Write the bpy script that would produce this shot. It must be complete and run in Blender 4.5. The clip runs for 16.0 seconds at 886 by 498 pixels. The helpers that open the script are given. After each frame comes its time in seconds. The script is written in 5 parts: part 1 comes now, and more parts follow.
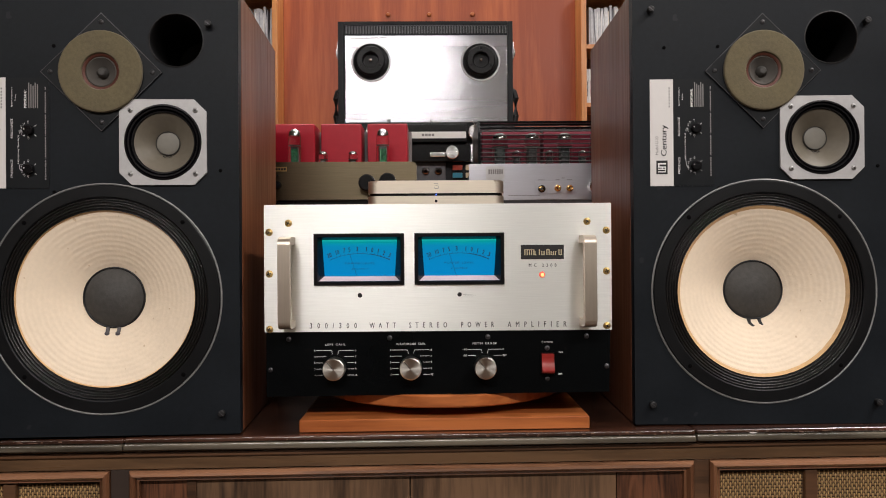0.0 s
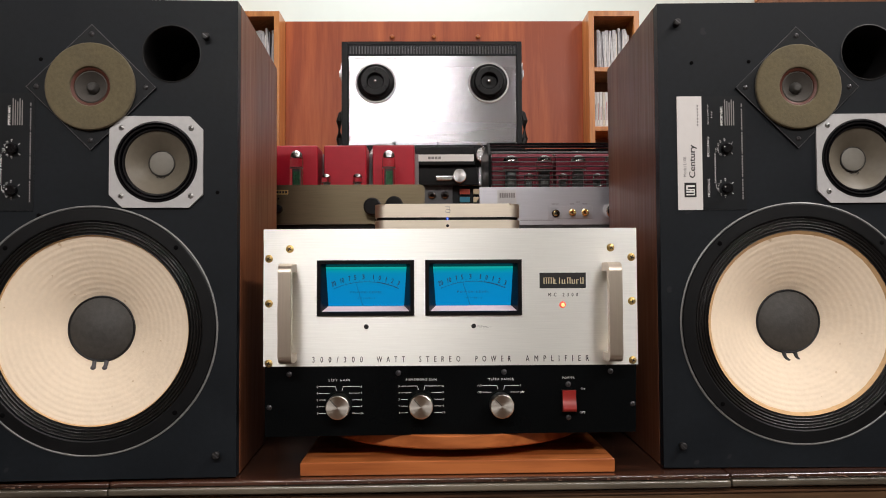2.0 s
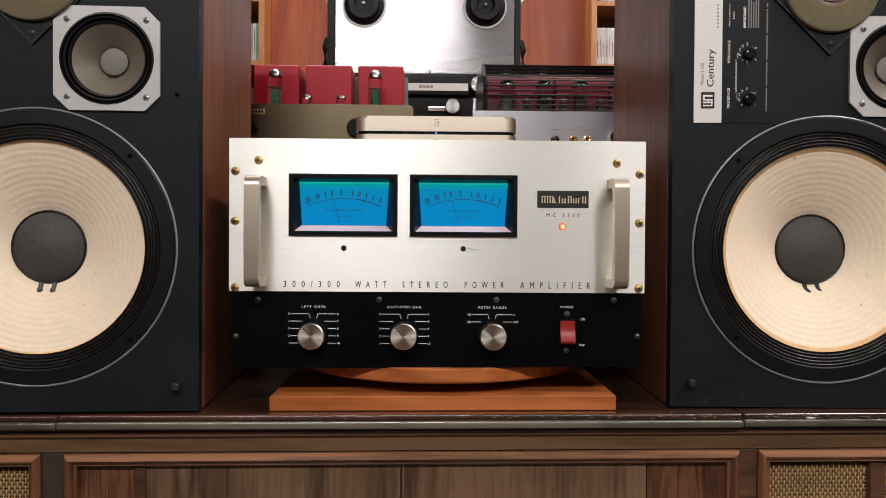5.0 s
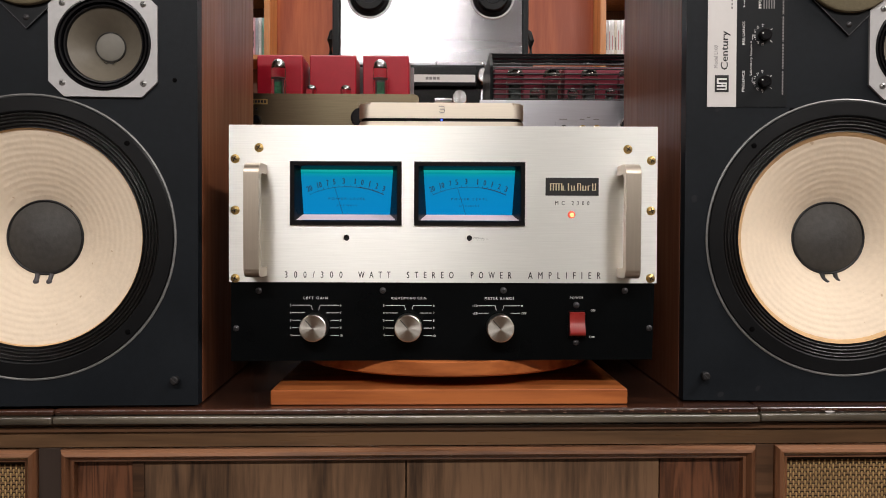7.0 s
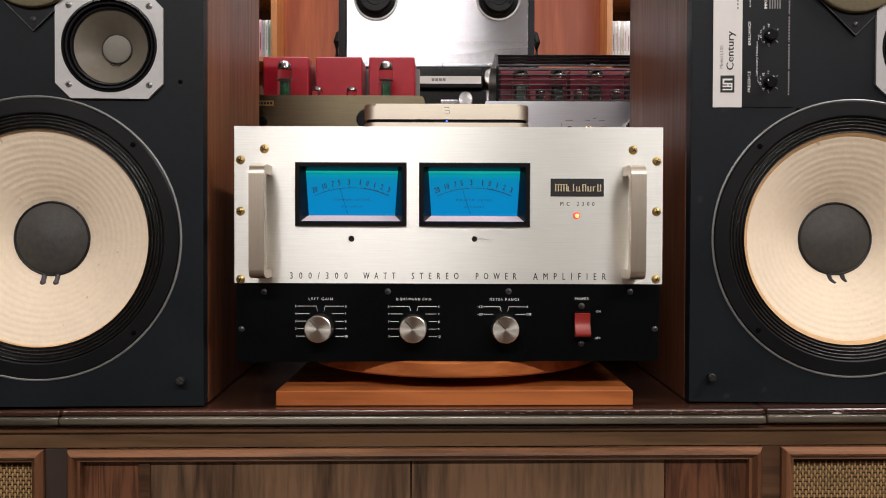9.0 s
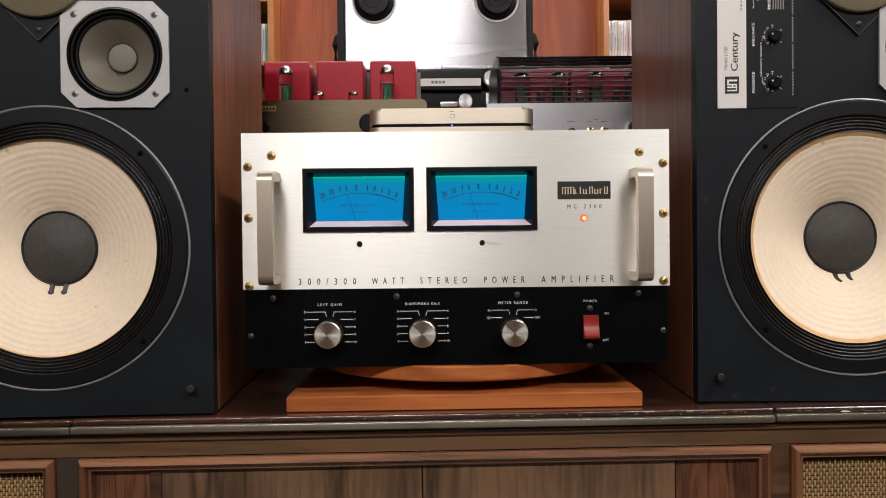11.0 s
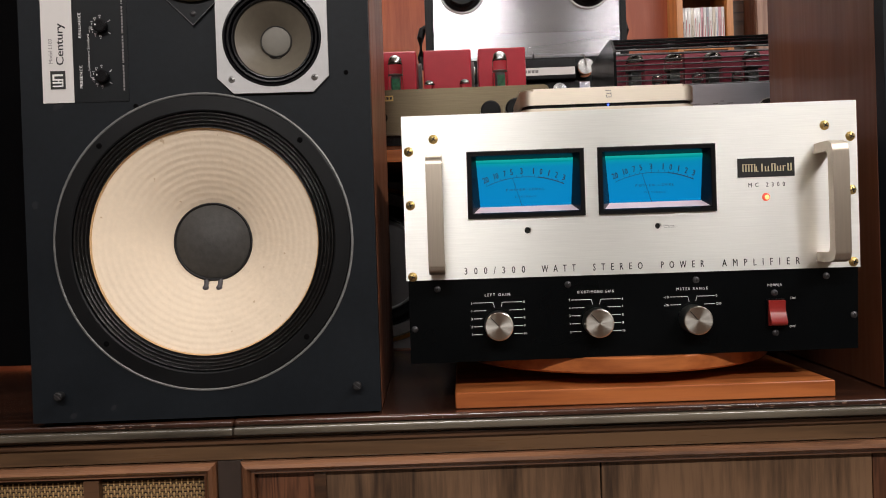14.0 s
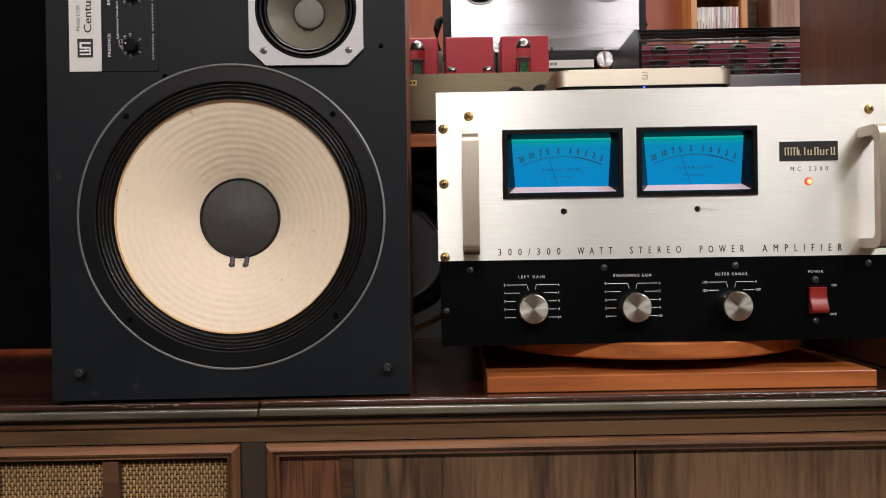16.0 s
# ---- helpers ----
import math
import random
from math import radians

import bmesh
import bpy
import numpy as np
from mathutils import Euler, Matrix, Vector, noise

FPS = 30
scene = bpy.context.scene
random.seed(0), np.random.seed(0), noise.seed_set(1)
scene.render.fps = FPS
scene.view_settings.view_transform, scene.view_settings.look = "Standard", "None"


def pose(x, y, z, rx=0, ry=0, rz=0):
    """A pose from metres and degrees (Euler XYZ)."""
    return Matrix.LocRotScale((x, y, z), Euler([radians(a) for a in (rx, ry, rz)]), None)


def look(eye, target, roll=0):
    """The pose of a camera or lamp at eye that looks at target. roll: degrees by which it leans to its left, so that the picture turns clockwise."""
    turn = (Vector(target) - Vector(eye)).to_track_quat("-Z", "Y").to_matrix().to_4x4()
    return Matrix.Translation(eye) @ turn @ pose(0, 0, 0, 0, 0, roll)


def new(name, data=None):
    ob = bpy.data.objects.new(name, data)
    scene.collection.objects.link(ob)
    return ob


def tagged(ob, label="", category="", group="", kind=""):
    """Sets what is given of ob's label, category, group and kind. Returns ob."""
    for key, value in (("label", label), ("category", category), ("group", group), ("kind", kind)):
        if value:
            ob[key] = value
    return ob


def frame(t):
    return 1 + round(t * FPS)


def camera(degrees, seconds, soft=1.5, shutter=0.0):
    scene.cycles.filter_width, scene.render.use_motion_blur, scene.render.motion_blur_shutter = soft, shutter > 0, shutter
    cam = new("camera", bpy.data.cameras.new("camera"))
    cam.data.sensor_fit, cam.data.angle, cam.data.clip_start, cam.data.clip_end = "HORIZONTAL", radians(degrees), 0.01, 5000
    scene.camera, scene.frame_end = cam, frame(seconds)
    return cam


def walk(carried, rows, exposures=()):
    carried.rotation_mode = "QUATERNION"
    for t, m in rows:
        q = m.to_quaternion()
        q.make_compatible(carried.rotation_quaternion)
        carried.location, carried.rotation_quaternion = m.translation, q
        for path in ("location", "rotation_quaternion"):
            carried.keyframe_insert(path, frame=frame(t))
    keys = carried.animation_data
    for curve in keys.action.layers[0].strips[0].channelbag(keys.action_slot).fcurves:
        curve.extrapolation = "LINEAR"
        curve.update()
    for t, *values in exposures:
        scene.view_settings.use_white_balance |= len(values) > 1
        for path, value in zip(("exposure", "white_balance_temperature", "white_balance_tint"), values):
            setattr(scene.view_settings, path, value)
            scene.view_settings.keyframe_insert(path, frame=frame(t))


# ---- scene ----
cam = camera(58.7, 16.0, 1.0)
PATH = [
    (0, (-0.007, -1.091, 1.007), (0.018, 0.909, 1.016), -0.4),
    (0.5, (-0.011, -1.087, 1.005), (0.002, 0.913, 1.023), -0.7),
    (1, (-0.014, -1.072, 1.008), (-0.003, 0.927, 1.044), -1.0),
    (1.5, (-0.022, -1.047, 1.014), (-0.004, 0.952, 1.079), -0.5),
    (2, (-0.023, -1.015, 1.01), (0.003, 0.984, 1.085), -0.3),
    (2.5, (-0.021, -0.993, 1.002), (0.01, 1.006, 1.055), -0.5),
    (3, (-0.019, -0.975, 0.999), (0.017, 1.024, 1.022), -0.4),
    (3.5, (-0.017, -0.963, 0.993), (0.019, 1.036, 1.003), -0.4),
    (4, (-0.017, -0.948, 0.987), (0.018, 1.051, 0.986), -0.5),
    (4.5, (-0.016, -0.931, 0.977), (0.023, 1.069, 0.962), -0.1),
    (5, (-0.012, -0.911, 0.963), (0.027, 1.089, 0.931), 0.4),
    (5.2, (-0.011, -0.905, 0.957), (0.026, 1.094, 0.92), 0.5),
    (7.5, (-0.007, -0.885, 0.952), (0.002, 1.114, 0.918), 0.1),
    (8, (-0.006, -0.886, 0.953), (-0.004, 1.114, 0.921), 0.1),
    (8.5, (-0.005, -0.885, 0.951), (-0.007, 1.114, 0.92), 0.2),
    (11, (-0.019, -0.887, 0.956), (-0.01, 1.112, 0.925), -0.6),
    (11.5, (-0.043, -0.887, 0.958), (-0.029, 1.113, 0.926), -1.0),
    (12, (-0.078, -0.886, 0.958), (-0.071, 1.114, 0.928), -0.9),
    (12.5, (-0.112, -0.878, 0.958), (-0.124, 1.122, 0.93), -1.1),
    (13, (-0.136, -0.865, 0.952), (-0.167, 1.134, 0.926), -1.2),
    (13.5, (-0.161, -0.853, 0.948), (-0.209, 1.146, 0.922), -1.5),
    (14, (-0.179, -0.843, 0.94), (-0.229, 1.156, 0.92), -1.9),
    (14.5, (-0.193, -0.835, 0.93), (-0.237, 1.164, 0.916), -1.6),
    (15, (-0.203, -0.828, 0.923), (-0.238, 1.172, 0.908), -1.3),
    (15.5, (-0.211, -0.824, 0.921), (-0.245, 1.175, 0.905), -1.1),
    (16, (-0.219, -0.823, 0.915), (-0.259, 1.177, 0.906), -0.9),
]
walk(cam, [(t, look(eye, target, roll)) for t, eye, target, roll in PATH])

# ---- light ----
world = bpy.data.worlds.new("room_air")
scene.world = world
world.use_nodes = True
world.node_tree.nodes["Background"].inputs[0].default_value = (0.9, 0.95, 1.0, 1)
world.node_tree.nodes["Background"].inputs[1].default_value = 0.01

CEILING = 2.95
# x, y, watts, turn
# Out of view: first and third follow shadows and reflections, the rest are added fill
LAMPS = [(1.60, -0.60, 53, 90), (-0.1, 1.25, 25, 0), (-0.40, -2.80, 85, 0), (-1.75, -2.80, 27, 0), (1.35, -2.80, 54, 0)]


def ceiling_lamp_light(x, y, watts, turn):
    lamp = bpy.data.lights.new("unseen_tube_light", "AREA")
    lamp.shape, lamp.size, lamp.size_y = "RECTANGLE", 1.15, 0.22
    lamp.energy, lamp.color = watts, (1.0, 0.94, 0.912)
    ob = new("unseen_tube_light", lamp)
    ob.matrix_world = pose(x, y, CEILING - 0.095, 0, 0, turn)
    return ob


# ---- materials ----
def nodes_of(name):
    m = bpy.data.materials.new(name)
    m.use_nodes = True
    return m, m.node_tree.nodes, m.node_tree.links, m.node_tree.nodes["Principled BSDF"]


def set_in(node, **values):
    for key, value in values.items():
        node.inputs[key.replace("_", " ")].default_value = value


def ramp_node(n, stops):
    r = n.new("ShaderNodeValToRGB")
    while len(r.color_ramp.elements) < len(stops):
        r.color_ramp.elements.new(0.5)
    for e, (p, c) in zip(r.color_ramp.elements, stops):
        e.position, e.color = p, (*c, 1)
    return r


def noise_of(n, l, scale, stretch=(1, 1, 1), detail=4.0, rough=0.55, distort=0.0):
    tc = n.new("ShaderNodeTexCoord")
    mp = n.new("ShaderNodeMapping")
    mp.inputs["Scale"].default_value = stretch
    l.new(tc.outputs["Object"], mp.inputs[0])
    t = n.new("ShaderNodeTexNoise")
    set_in(t, Scale=scale, Detail=detail, Roughness=rough, Distortion=distort)
    l.new(mp.outputs[0], t.inputs["Vector"])
    return t


def bump_of(n, l, height, bsdf, strength=0.2, distance=0.001):
    b = n.new("ShaderNodeBump")
    b.inputs["Strength"].default_value, b.inputs["Distance"].default_value = strength, distance
    l.new(height, b.inputs["Height"])
    l.new(b.outputs[0], bsdf.inputs["Normal"])
    return b


def surface(name, colour, rough=0.5, metal=0.0, vary=0.12, scale=60.0, bump=0.1, stretch=(1, 1, 1), sheen=0.0, coat=0.0, spec=0.5):
    """A plain surface with fine grain and large blotches."""
    m, n, l, b = nodes_of(name)
    fine = noise_of(n, l, scale, stretch)
    large = noise_of(n, l, scale / 14, stretch, 3.0)
    mix = n.new("ShaderNodeMath")
    mix.operation = "MULTIPLY_ADD"
    mix.inputs[1].default_value = 0.5
    l.new(fine.outputs[0], mix.inputs[0])
    half = n.new("ShaderNodeMath")
    half.operation = "MULTIPLY"
    half.inputs[1].default_value = 0.5
    l.new(large.outputs[0], half.inputs[0])
    l.new(half.outputs[0], mix.inputs[2])
    lo = tuple(max(0.0, c * (1 - vary)) for c in colour)
    hi = tuple(min(1.0, c * (1 + vary)) for c in colour)
    r = ramp_node(n, [(0.3, lo), (0.7, hi)])
    l.new(mix.outputs[0], r.inputs[0])
    l.new(r.outputs[0], b.inputs["Base Color"])
    rr = n.new("ShaderNodeMapRange")
    set_in(rr, From_Min=0.3, From_Max=0.7, To_Min=max(0.02, rough * 0.85), To_Max=min(1.0, rough * 1.15))
    l.new(large.outputs[0], rr.inputs[0])
    l.new(rr.outputs[0], b.inputs["Roughness"])
    set_in(b, Metallic=metal)
    b.inputs["Specular IOR Level"].default_value = spec
    b.inputs["Sheen Weight"].default_value = sheen
    b.inputs["Coat Weight"].default_value = coat
    if bump:
        bump_of(n, l, fine.outputs[0], b, bump, 0.0008)
    return m


def wood(name, dark, light, along="z", rough=0.42, scale=9.0, coat=0.15, rings=0.9, tone_scale=2.2, tone_gain=0.45, pore=0.55):
    """Wood with long grain, pores and a slow change of tone."""
    m, n, l, b = nodes_of(name)
    long = {"x": (0.07, 1, 1), "y": (1, 0.07, 1), "z": (1, 1, 0.07)}[along]
    slow = noise_of(n, l, scale, long, 3.0, 0.5, 0.8)
    pores = noise_of(n, l, scale * 22, long, 3.0, 0.6)
    tone = noise_of(n, l, tone_scale, {"x": (0.3, 1, 1), "y": (1, 0.3, 1), "z": (1, 1, 0.3)}[along], 4.0)
    wave = n.new("ShaderNodeMath")
    wave.operation = "SINE"
    k = n.new("ShaderNodeMath")
    k.operation = "MULTIPLY"
    k.inputs[1].default_value = 38.0 * rings
    l.new(slow.outputs[0], k.inputs[0])
    l.new(k.outputs[0], wave.inputs[0])
    a = n.new("ShaderNodeMath")
    a.operation = "MULTIPLY_ADD"
    a.inputs[1].default_value, a.inputs[2].default_value = 0.14, 0.0
    l.new(wave.outputs[0], a.inputs[0])
    c = n.new("ShaderNodeMath")
    c.operation = "MULTIPLY_ADD"
    c.inputs[1].default_value = pore
    l.new(pores.outputs[0], c.inputs[0])
    l.new(a.outputs[0], c.inputs[2])
    d = n.new("ShaderNodeMath")
    d.operation = "MULTIPLY_ADD"
    d.inputs[1].default_value = tone_gain
    l.new(tone.outputs[0], d.inputs[0])
    l.new(c.outputs[0], d.inputs[2])
    r = ramp_node(n, [(0.28, dark), (0.5, tuple((x + y) / 2 for x, y in zip(dark, light))), (0.72, light)])
    l.new(d.outputs[0], r.inputs[0])
    l.new(r.outputs[0], b.inputs["Base Color"])
    rr = n.new("ShaderNodeMapRange")
    set_in(rr, From_Min=0.3, From_Max=0.7, To_Min=rough * 1.2, To_Max=rough * 0.85)
    l.new(pores.outputs[0], rr.inputs[0])
    l.new(rr.outputs[0], b.inputs["Roughness"])
    b.inputs["Coat Weight"].default_value = coat
    b.inputs["Coat Roughness"].default_value = 0.22
    bump_of(n, l, pores.outputs[0], b, 0.12, 0.0006)
    return m


def brushed(name, colour, along="x", rough=0.3, scale=140.0, strength=0.15, aniso=0.0, vary=0.05):
    """Brushed metal: fine lines along one axis."""
    m, n, l, b = nodes_of(name)
    long = {"x": (0.02, 1, 1), "y": (1, 0.02, 1), "z": (1, 1, 0.02)}[along]
    lines = noise_of(n, l, scale * 6, long, 2.0, 0.7)
    smear = noise_of(n, l, 7.0, long, 3.0)
    r = ramp_node(n, [(0.25, tuple(c * (1 - vary) for c in colour)), (0.75, tuple(min(1, c * (1 + vary)) for c in colour))])
    l.new(lines.outputs[0], r.inputs[0])
    l.new(r.outputs[0], b.inputs["Base Color"])
    rr = n.new("ShaderNodeMapRange")
    set_in(rr, From_Min=0.3, From_Max=0.7, To_Min=rough * 0.9, To_Max=rough * 1.15)
    l.new(smear.outputs[0], rr.inputs[0])
    l.new(rr.outputs[0], b.inputs["Roughness"])
    set_in(b, Metallic=1.0, Anisotropic=aniso)
    across = n.new("ShaderNodeCombineXYZ")
    set_in(across, X=0.0 if along == "x" else 1.0, Z=1.0 if along == "x" else 0.0)
    l.new(across.outputs[0], b.inputs["Tangent"])
    bump_of(n, l, lines.outputs[0], b, strength, 0.0002)
    return m


def turned(name, colour, rough=0.28):
    """Lathe-turned metal, whose highlights fan out from the middle."""
    m, n, l, b = nodes_of(name)
    t = n.new("ShaderNodeTangent")
    t.direction_type, t.axis = "RADIAL", "Y"
    l.new(t.outputs[0], b.inputs["Tangent"])
    grain = noise_of(n, l, 900, (1, 1, 1), 2.0)
    r = ramp_node(n, [(0.3, tuple(c * 0.9 for c in colour)), (0.7, colour)])
    l.new(grain.outputs[0], r.inputs[0])
    l.new(r.outputs[0], b.inputs["Base Color"])
    set_in(b, Metallic=1.0, Roughness=rough, Anisotropic=0.85)
    return m


def glowing(name, colour, strength):
    m, n, l, b = nodes_of(name)
    b.inputs["Base Color"].default_value = (*[c * 0.5 for c in colour], 1)
    b.inputs["Emission Color"].default_value = (*colour, 1)
    b.inputs["Emission Strength"].default_value = strength
    return m


def meter_glow():
    """The backlit dial: blue, turning sea-green along its top where the bulb sits."""
    m, n, l, b = nodes_of("meter_dial_glow")
    tc = n.new("ShaderNodeTexCoord")
    sp = n.new("ShaderNodeSeparateXYZ")
    l.new(tc.outputs["Generated"], sp.inputs[0])
    soft = noise_of(n, l, 22, (1, 1, 1), 2.0)
    add = n.new("ShaderNodeMath")
    add.operation = "MULTIPLY_ADD"
    add.inputs[1].default_value = 0.08
    l.new(soft.outputs[0], add.inputs[0])
    l.new(sp.outputs["Z"], add.inputs[2])
    r = ramp_node(n, [(0.0, (0.0, 0.215, 0.51)), (0.55, (0.0, 0.22, 0.49)), (0.86, (0.0, 0.235, 0.44)), (0.97, (0.0, 0.33, 0.36)), (1.0, (0.01, 0.42, 0.40))])
    l.new(add.outputs[0], r.inputs[0])
    l.new(r.outputs[0], b.inputs["Emission Color"])
    b.inputs["Emission Strength"].default_value = 0.88
    b.inputs["Specular IOR Level"].default_value = 0.1
    b.inputs["Base Color"].default_value = (0.0, 0.05, 0.12, 1)
    b.inputs["Roughness"].default_value = 0.35
    return m


def clear_glass(name, tint=(0.95, 0.97, 0.95), rough=0.02):
    m, n, l, b = nodes_of(name)
    b.inputs["Base Color"].default_value = (*tint, 1)
    set_in(b, Roughness=rough, IOR=1.45)
    b.inputs["Transmission Weight"].default_value = 1.0
    return m


PAPER_CONE = surface("cream_paper_cone", (0.87, 0.735, 0.565), 0.85, vary=0.06, scale=200, bump=0.55)


def specked(m, colour, scale, amount):
    """Scattered age spots laid over a surface."""
    n, l = m.node_tree.nodes, m.node_tree.links
    b = n["Principled BSDF"]
    before = b.inputs["Base Color"].links[0].from_socket
    spots = noise_of(n, l, scale, (1, 1, 1), 2.0)
    r = ramp_node(n, [(amount, (0, 0, 0)), (amount + 0.03, (1, 1, 1))])
    l.new(spots.outputs[0], r.inputs[0])
    mix = n.new("ShaderNodeMix")
    mix.data_type = "RGBA"
    l.new(r.outputs[0], mix.inputs[0])
    l.new(before, mix.inputs[6])
    mix.inputs[7].default_value = (*colour, 1)
    l.new(mix.outputs[2], b.inputs["Base Color"])
    return m


specked(PAPER_CONE, (0.66, 0.50, 0.33), 95, 0.735)
PAPER_EDGE = surface("aged_cone_edge", (0.62, 0.40, 0.20), 0.8, vary=0.2, scale=120, bump=0.3)
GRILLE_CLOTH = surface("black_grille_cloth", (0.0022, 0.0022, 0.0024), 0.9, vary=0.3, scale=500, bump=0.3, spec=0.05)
DUST_CAP = surface("grey_felt_dome", (0.053, 0.051, 0.047), 0.68, vary=0.32, scale=150, bump=0.5)
SURROUND = surface("black_treated_cloth", (0.005, 0.0046, 0.0046), 0.32, vary=0.3, scale=400, bump=0.9)
BASKET = surface("satin_black_basket", (0.0048, 0.0054, 0.0062), 0.42, vary=0.15, scale=150, bump=0.08, spec=0.22)
RIM_LINE = surface("worn_grey_rim", (0.22, 0.225, 0.22), 0.45, 0.3, vary=0.3, scale=140, bump=0.1)
BAFFLE = surface("black_baffle_paint", (0.0066, 0.0092, 0.0122), 0.5, vary=0.25, scale=130, bump=0.12, spec=0.2)
specked(BAFFLE, (0.016, 0.018, 0.021), 38, 0.70)
PLATE_BLACK = surface("anodised_black_plate", (0.009, 0.0108, 0.0125), 0.42, vary=0.08, scale=200, bump=0.05, spec=0.2)
GREY_RUBBER = surface("grey_worn_rubber", (0.055, 0.05, 0.055), 0.5, vary=0.4, scale=300, bump=0.2)
RUBBER = surface("black_rubber", (0.007, 0.007, 0.0075), 0.6, vary=0.2, scale=90, bump=0.1)
GLOSS_BLACK = surface("gloss_black_plastic", (0.004, 0.004, 0.005), 0.26, vary=0.1, scale=60, bump=0.0, spec=0.3)
SATIN_BLACK = surface("satin_black_metal", (0.002, 0.0026, 0.003), 0.3, vary=0.15, scale=120, bump=0.02, spec=0.1)
DARK_METAL = surface("dark_steel", (0.085, 0.085, 0.09), 0.38, 0.7, vary=0.2, scale=90, bump=0.06)
FOAM = surface("olive_felt_ring", (0.130, 0.108, 0.060), 0.95, vary=0.24, scale=280, bump=0.5, sheen=0.12)
FOAM_DARK = surface("grey_tweeter_cone", (0.070, 0.063, 0.055), 0.8, vary=0.1, scale=200, bump=0.2)
COPPER_RING = surface("brown_copper_ring", (0.080, 0.022, 0.012), 0.5, 0.2, vary=0.2, scale=120, bump=0.1)
MID_FRAME = surface("cast_aluminium_paint", (0.50, 0.50, 0.50), 0.42, 0.3, vary=0.08, scale=160, bump=0.12)
MID_CONE = surface("grey_beige_mid_cone", (0.150, 0.132, 0.100), 0.5, vary=0.14, scale=130, bump=0.25)
MID_CAP = surface("pale_grey_dust_cap", (0.21, 0.20, 0.172), 0.6, vary=0.08, scale=130, bump=0.15)
LABEL_WHITE = surface("silvery_white_label", (0.72, 0.70, 0.68), 0.45, 0.1, vary=0.03, scale=90, bump=0.03)
INK_BLACK = surface("black_ink", (0.012, 0.012, 0.012), 0.5, vary=0.05, bump=0.0)
INK_GREY = surface("grey_ink", (0.22, 0.21, 0.21), 0.5, vary=0.05, bump=0.0)
INK_WHITE = surface("white_ink", (0.88, 0.88, 0.86), 0.5, vary=0.03, bump=0.0)
WALNUT = wood("walnut_veneer", (0.115, 0.036, 0.0135), (0.265, 0.092, 0.035), "z", 0.46, 4, 0.06, 0.25, 6.0, 0.90, 0.10)
CABINET_WOOD = wood("dark_cabinet_wood", (0.010, 0.005, 0.003), (0.115, 0.057, 0.029), "x", 0.34, 8, 0.35, 0.9, 12.0, 0.8)
STILE_DARK = wood("blackened_stile_wood", (0.006, 0.0045, 0.0038), (0.045, 0.032, 0.026), "z", 0.36, 8, 0.35, 0.9, 12.0, 0.7)
CABINET_DOOR = wood("dark_door_veneer", (0.026, 0.0145, 0.0088), (0.185, 0.106, 0.058), "z", 0.38, 9, 0.2, 0.7, 7.0, 0.40, 0.65)
RAIL_WOOD = wood("stained_rail_wood", (0.004, 0.0025, 0.0016), (0.150, 0.084, 0.042), "x", 0.30, 7, 0.4, 1.0, 5.0, 0.85, 0.5)
CABINET_TOP = wood("polished_dark_top", (0.012, 0.005, 0.003), (0.066, 0.024, 0.013), "x", 0.2, 8, 0.8, 0.9, 8.0, 0.55)
CABINET_EDGE = wood("worn_green_brown_edge", (0.006, 0.005, 0.0035), (0.150, 0.128, 0.095), "x", 0.26, 10, 0.6, 1.1, 14.0, 0.75, 0.5)
BURL = wood("figured_burl_panel", (0.014, 0.005, 0.003), (0.155, 0.062, 0.030), "z", 0.38, 22, 0.25, 1.6, 30.0, 0.75, 0.5)
MOULDING = wood("red_brown_moulding", (0.055, 0.023, 0.011), (0.31, 0.150, 0.080), "x", 0.27, 10, 0.5, 0.9, 9.0, 0.6)
MOULDING_UP = wood("red_brown_moulding_upright", (0.075, 0.030, 0.014), (0.19, 0.083, 0.040), "z", 0.3, 10, 0.4)
TEAK = wood("orange_teak_board", (0.26, 0.066, 0.015), (0.48, 0.150, 0.042), "x", 0.36, 9, 0.2)
PANEL_WOOD = wood("red_teak_panel", (0.25, 0.046, 0.011), (0.44, 0.110, 0.030), "z", 0.44, 6, 0.06, 0.6, 3.0, 0.5, 0.4)
CASE_EDGE = wood("orange_shelf_edge", (0.42, 0.15, 0.035), (0.62, 0.26, 0.075), "z", 0.38, 10, 0.2)
CASE_WOOD = wood("shelf_wood", (0.15, 0.055, 0.022), (0.28, 0.11, 0.045), "z", 0.5, 8, 0.05)
SILVER = brushed("brushed_champagne_aluminium", (0.87, 0.875, 0.835), "x", 0.38, 160, 0.14, 0.85)
HANDLE = brushed("champagne_handle", (0.60, 0.53, 0.44), "z", 0.40, 160, 0.1, 0.0)
DECK_PLATE = brushed("brushed_deck_steel", (0.60, 0.60, 0.64), "x", 0.27, 150, 0.05, 0.95)
NODE_SHELL = brushed("champagne_streamer_shell", (0.80, 0.72, 0.60), "x", 0.42, 200, 0.06, 0.0)
WARM_SILVER = brushed("silver_faceplate", (0.52, 0.52, 0.56), "x", 0.42, 160, 0.08, 0.5)
DARK_BRONZE = brushed("smoked_bronze_faceplate", (0.165, 0.135, 0.088), "x", 0.34, 160, 0.12, 0.5, 0.1)
BRASS = surface("brass", (0.66, 0.47, 0.18), 0.36, 1.0, vary=0.12, scale=200, bump=0.05)
GOLD = surface("gold_plate", (0.85, 0.60, 0.25), 0.2, 1.0, vary=0.06, scale=200, bump=0.02)
CHROME = surface("chrome", (0.78, 0.78, 0.79), 0.12, 1.0, vary=0.04, scale=100, bump=0.0)
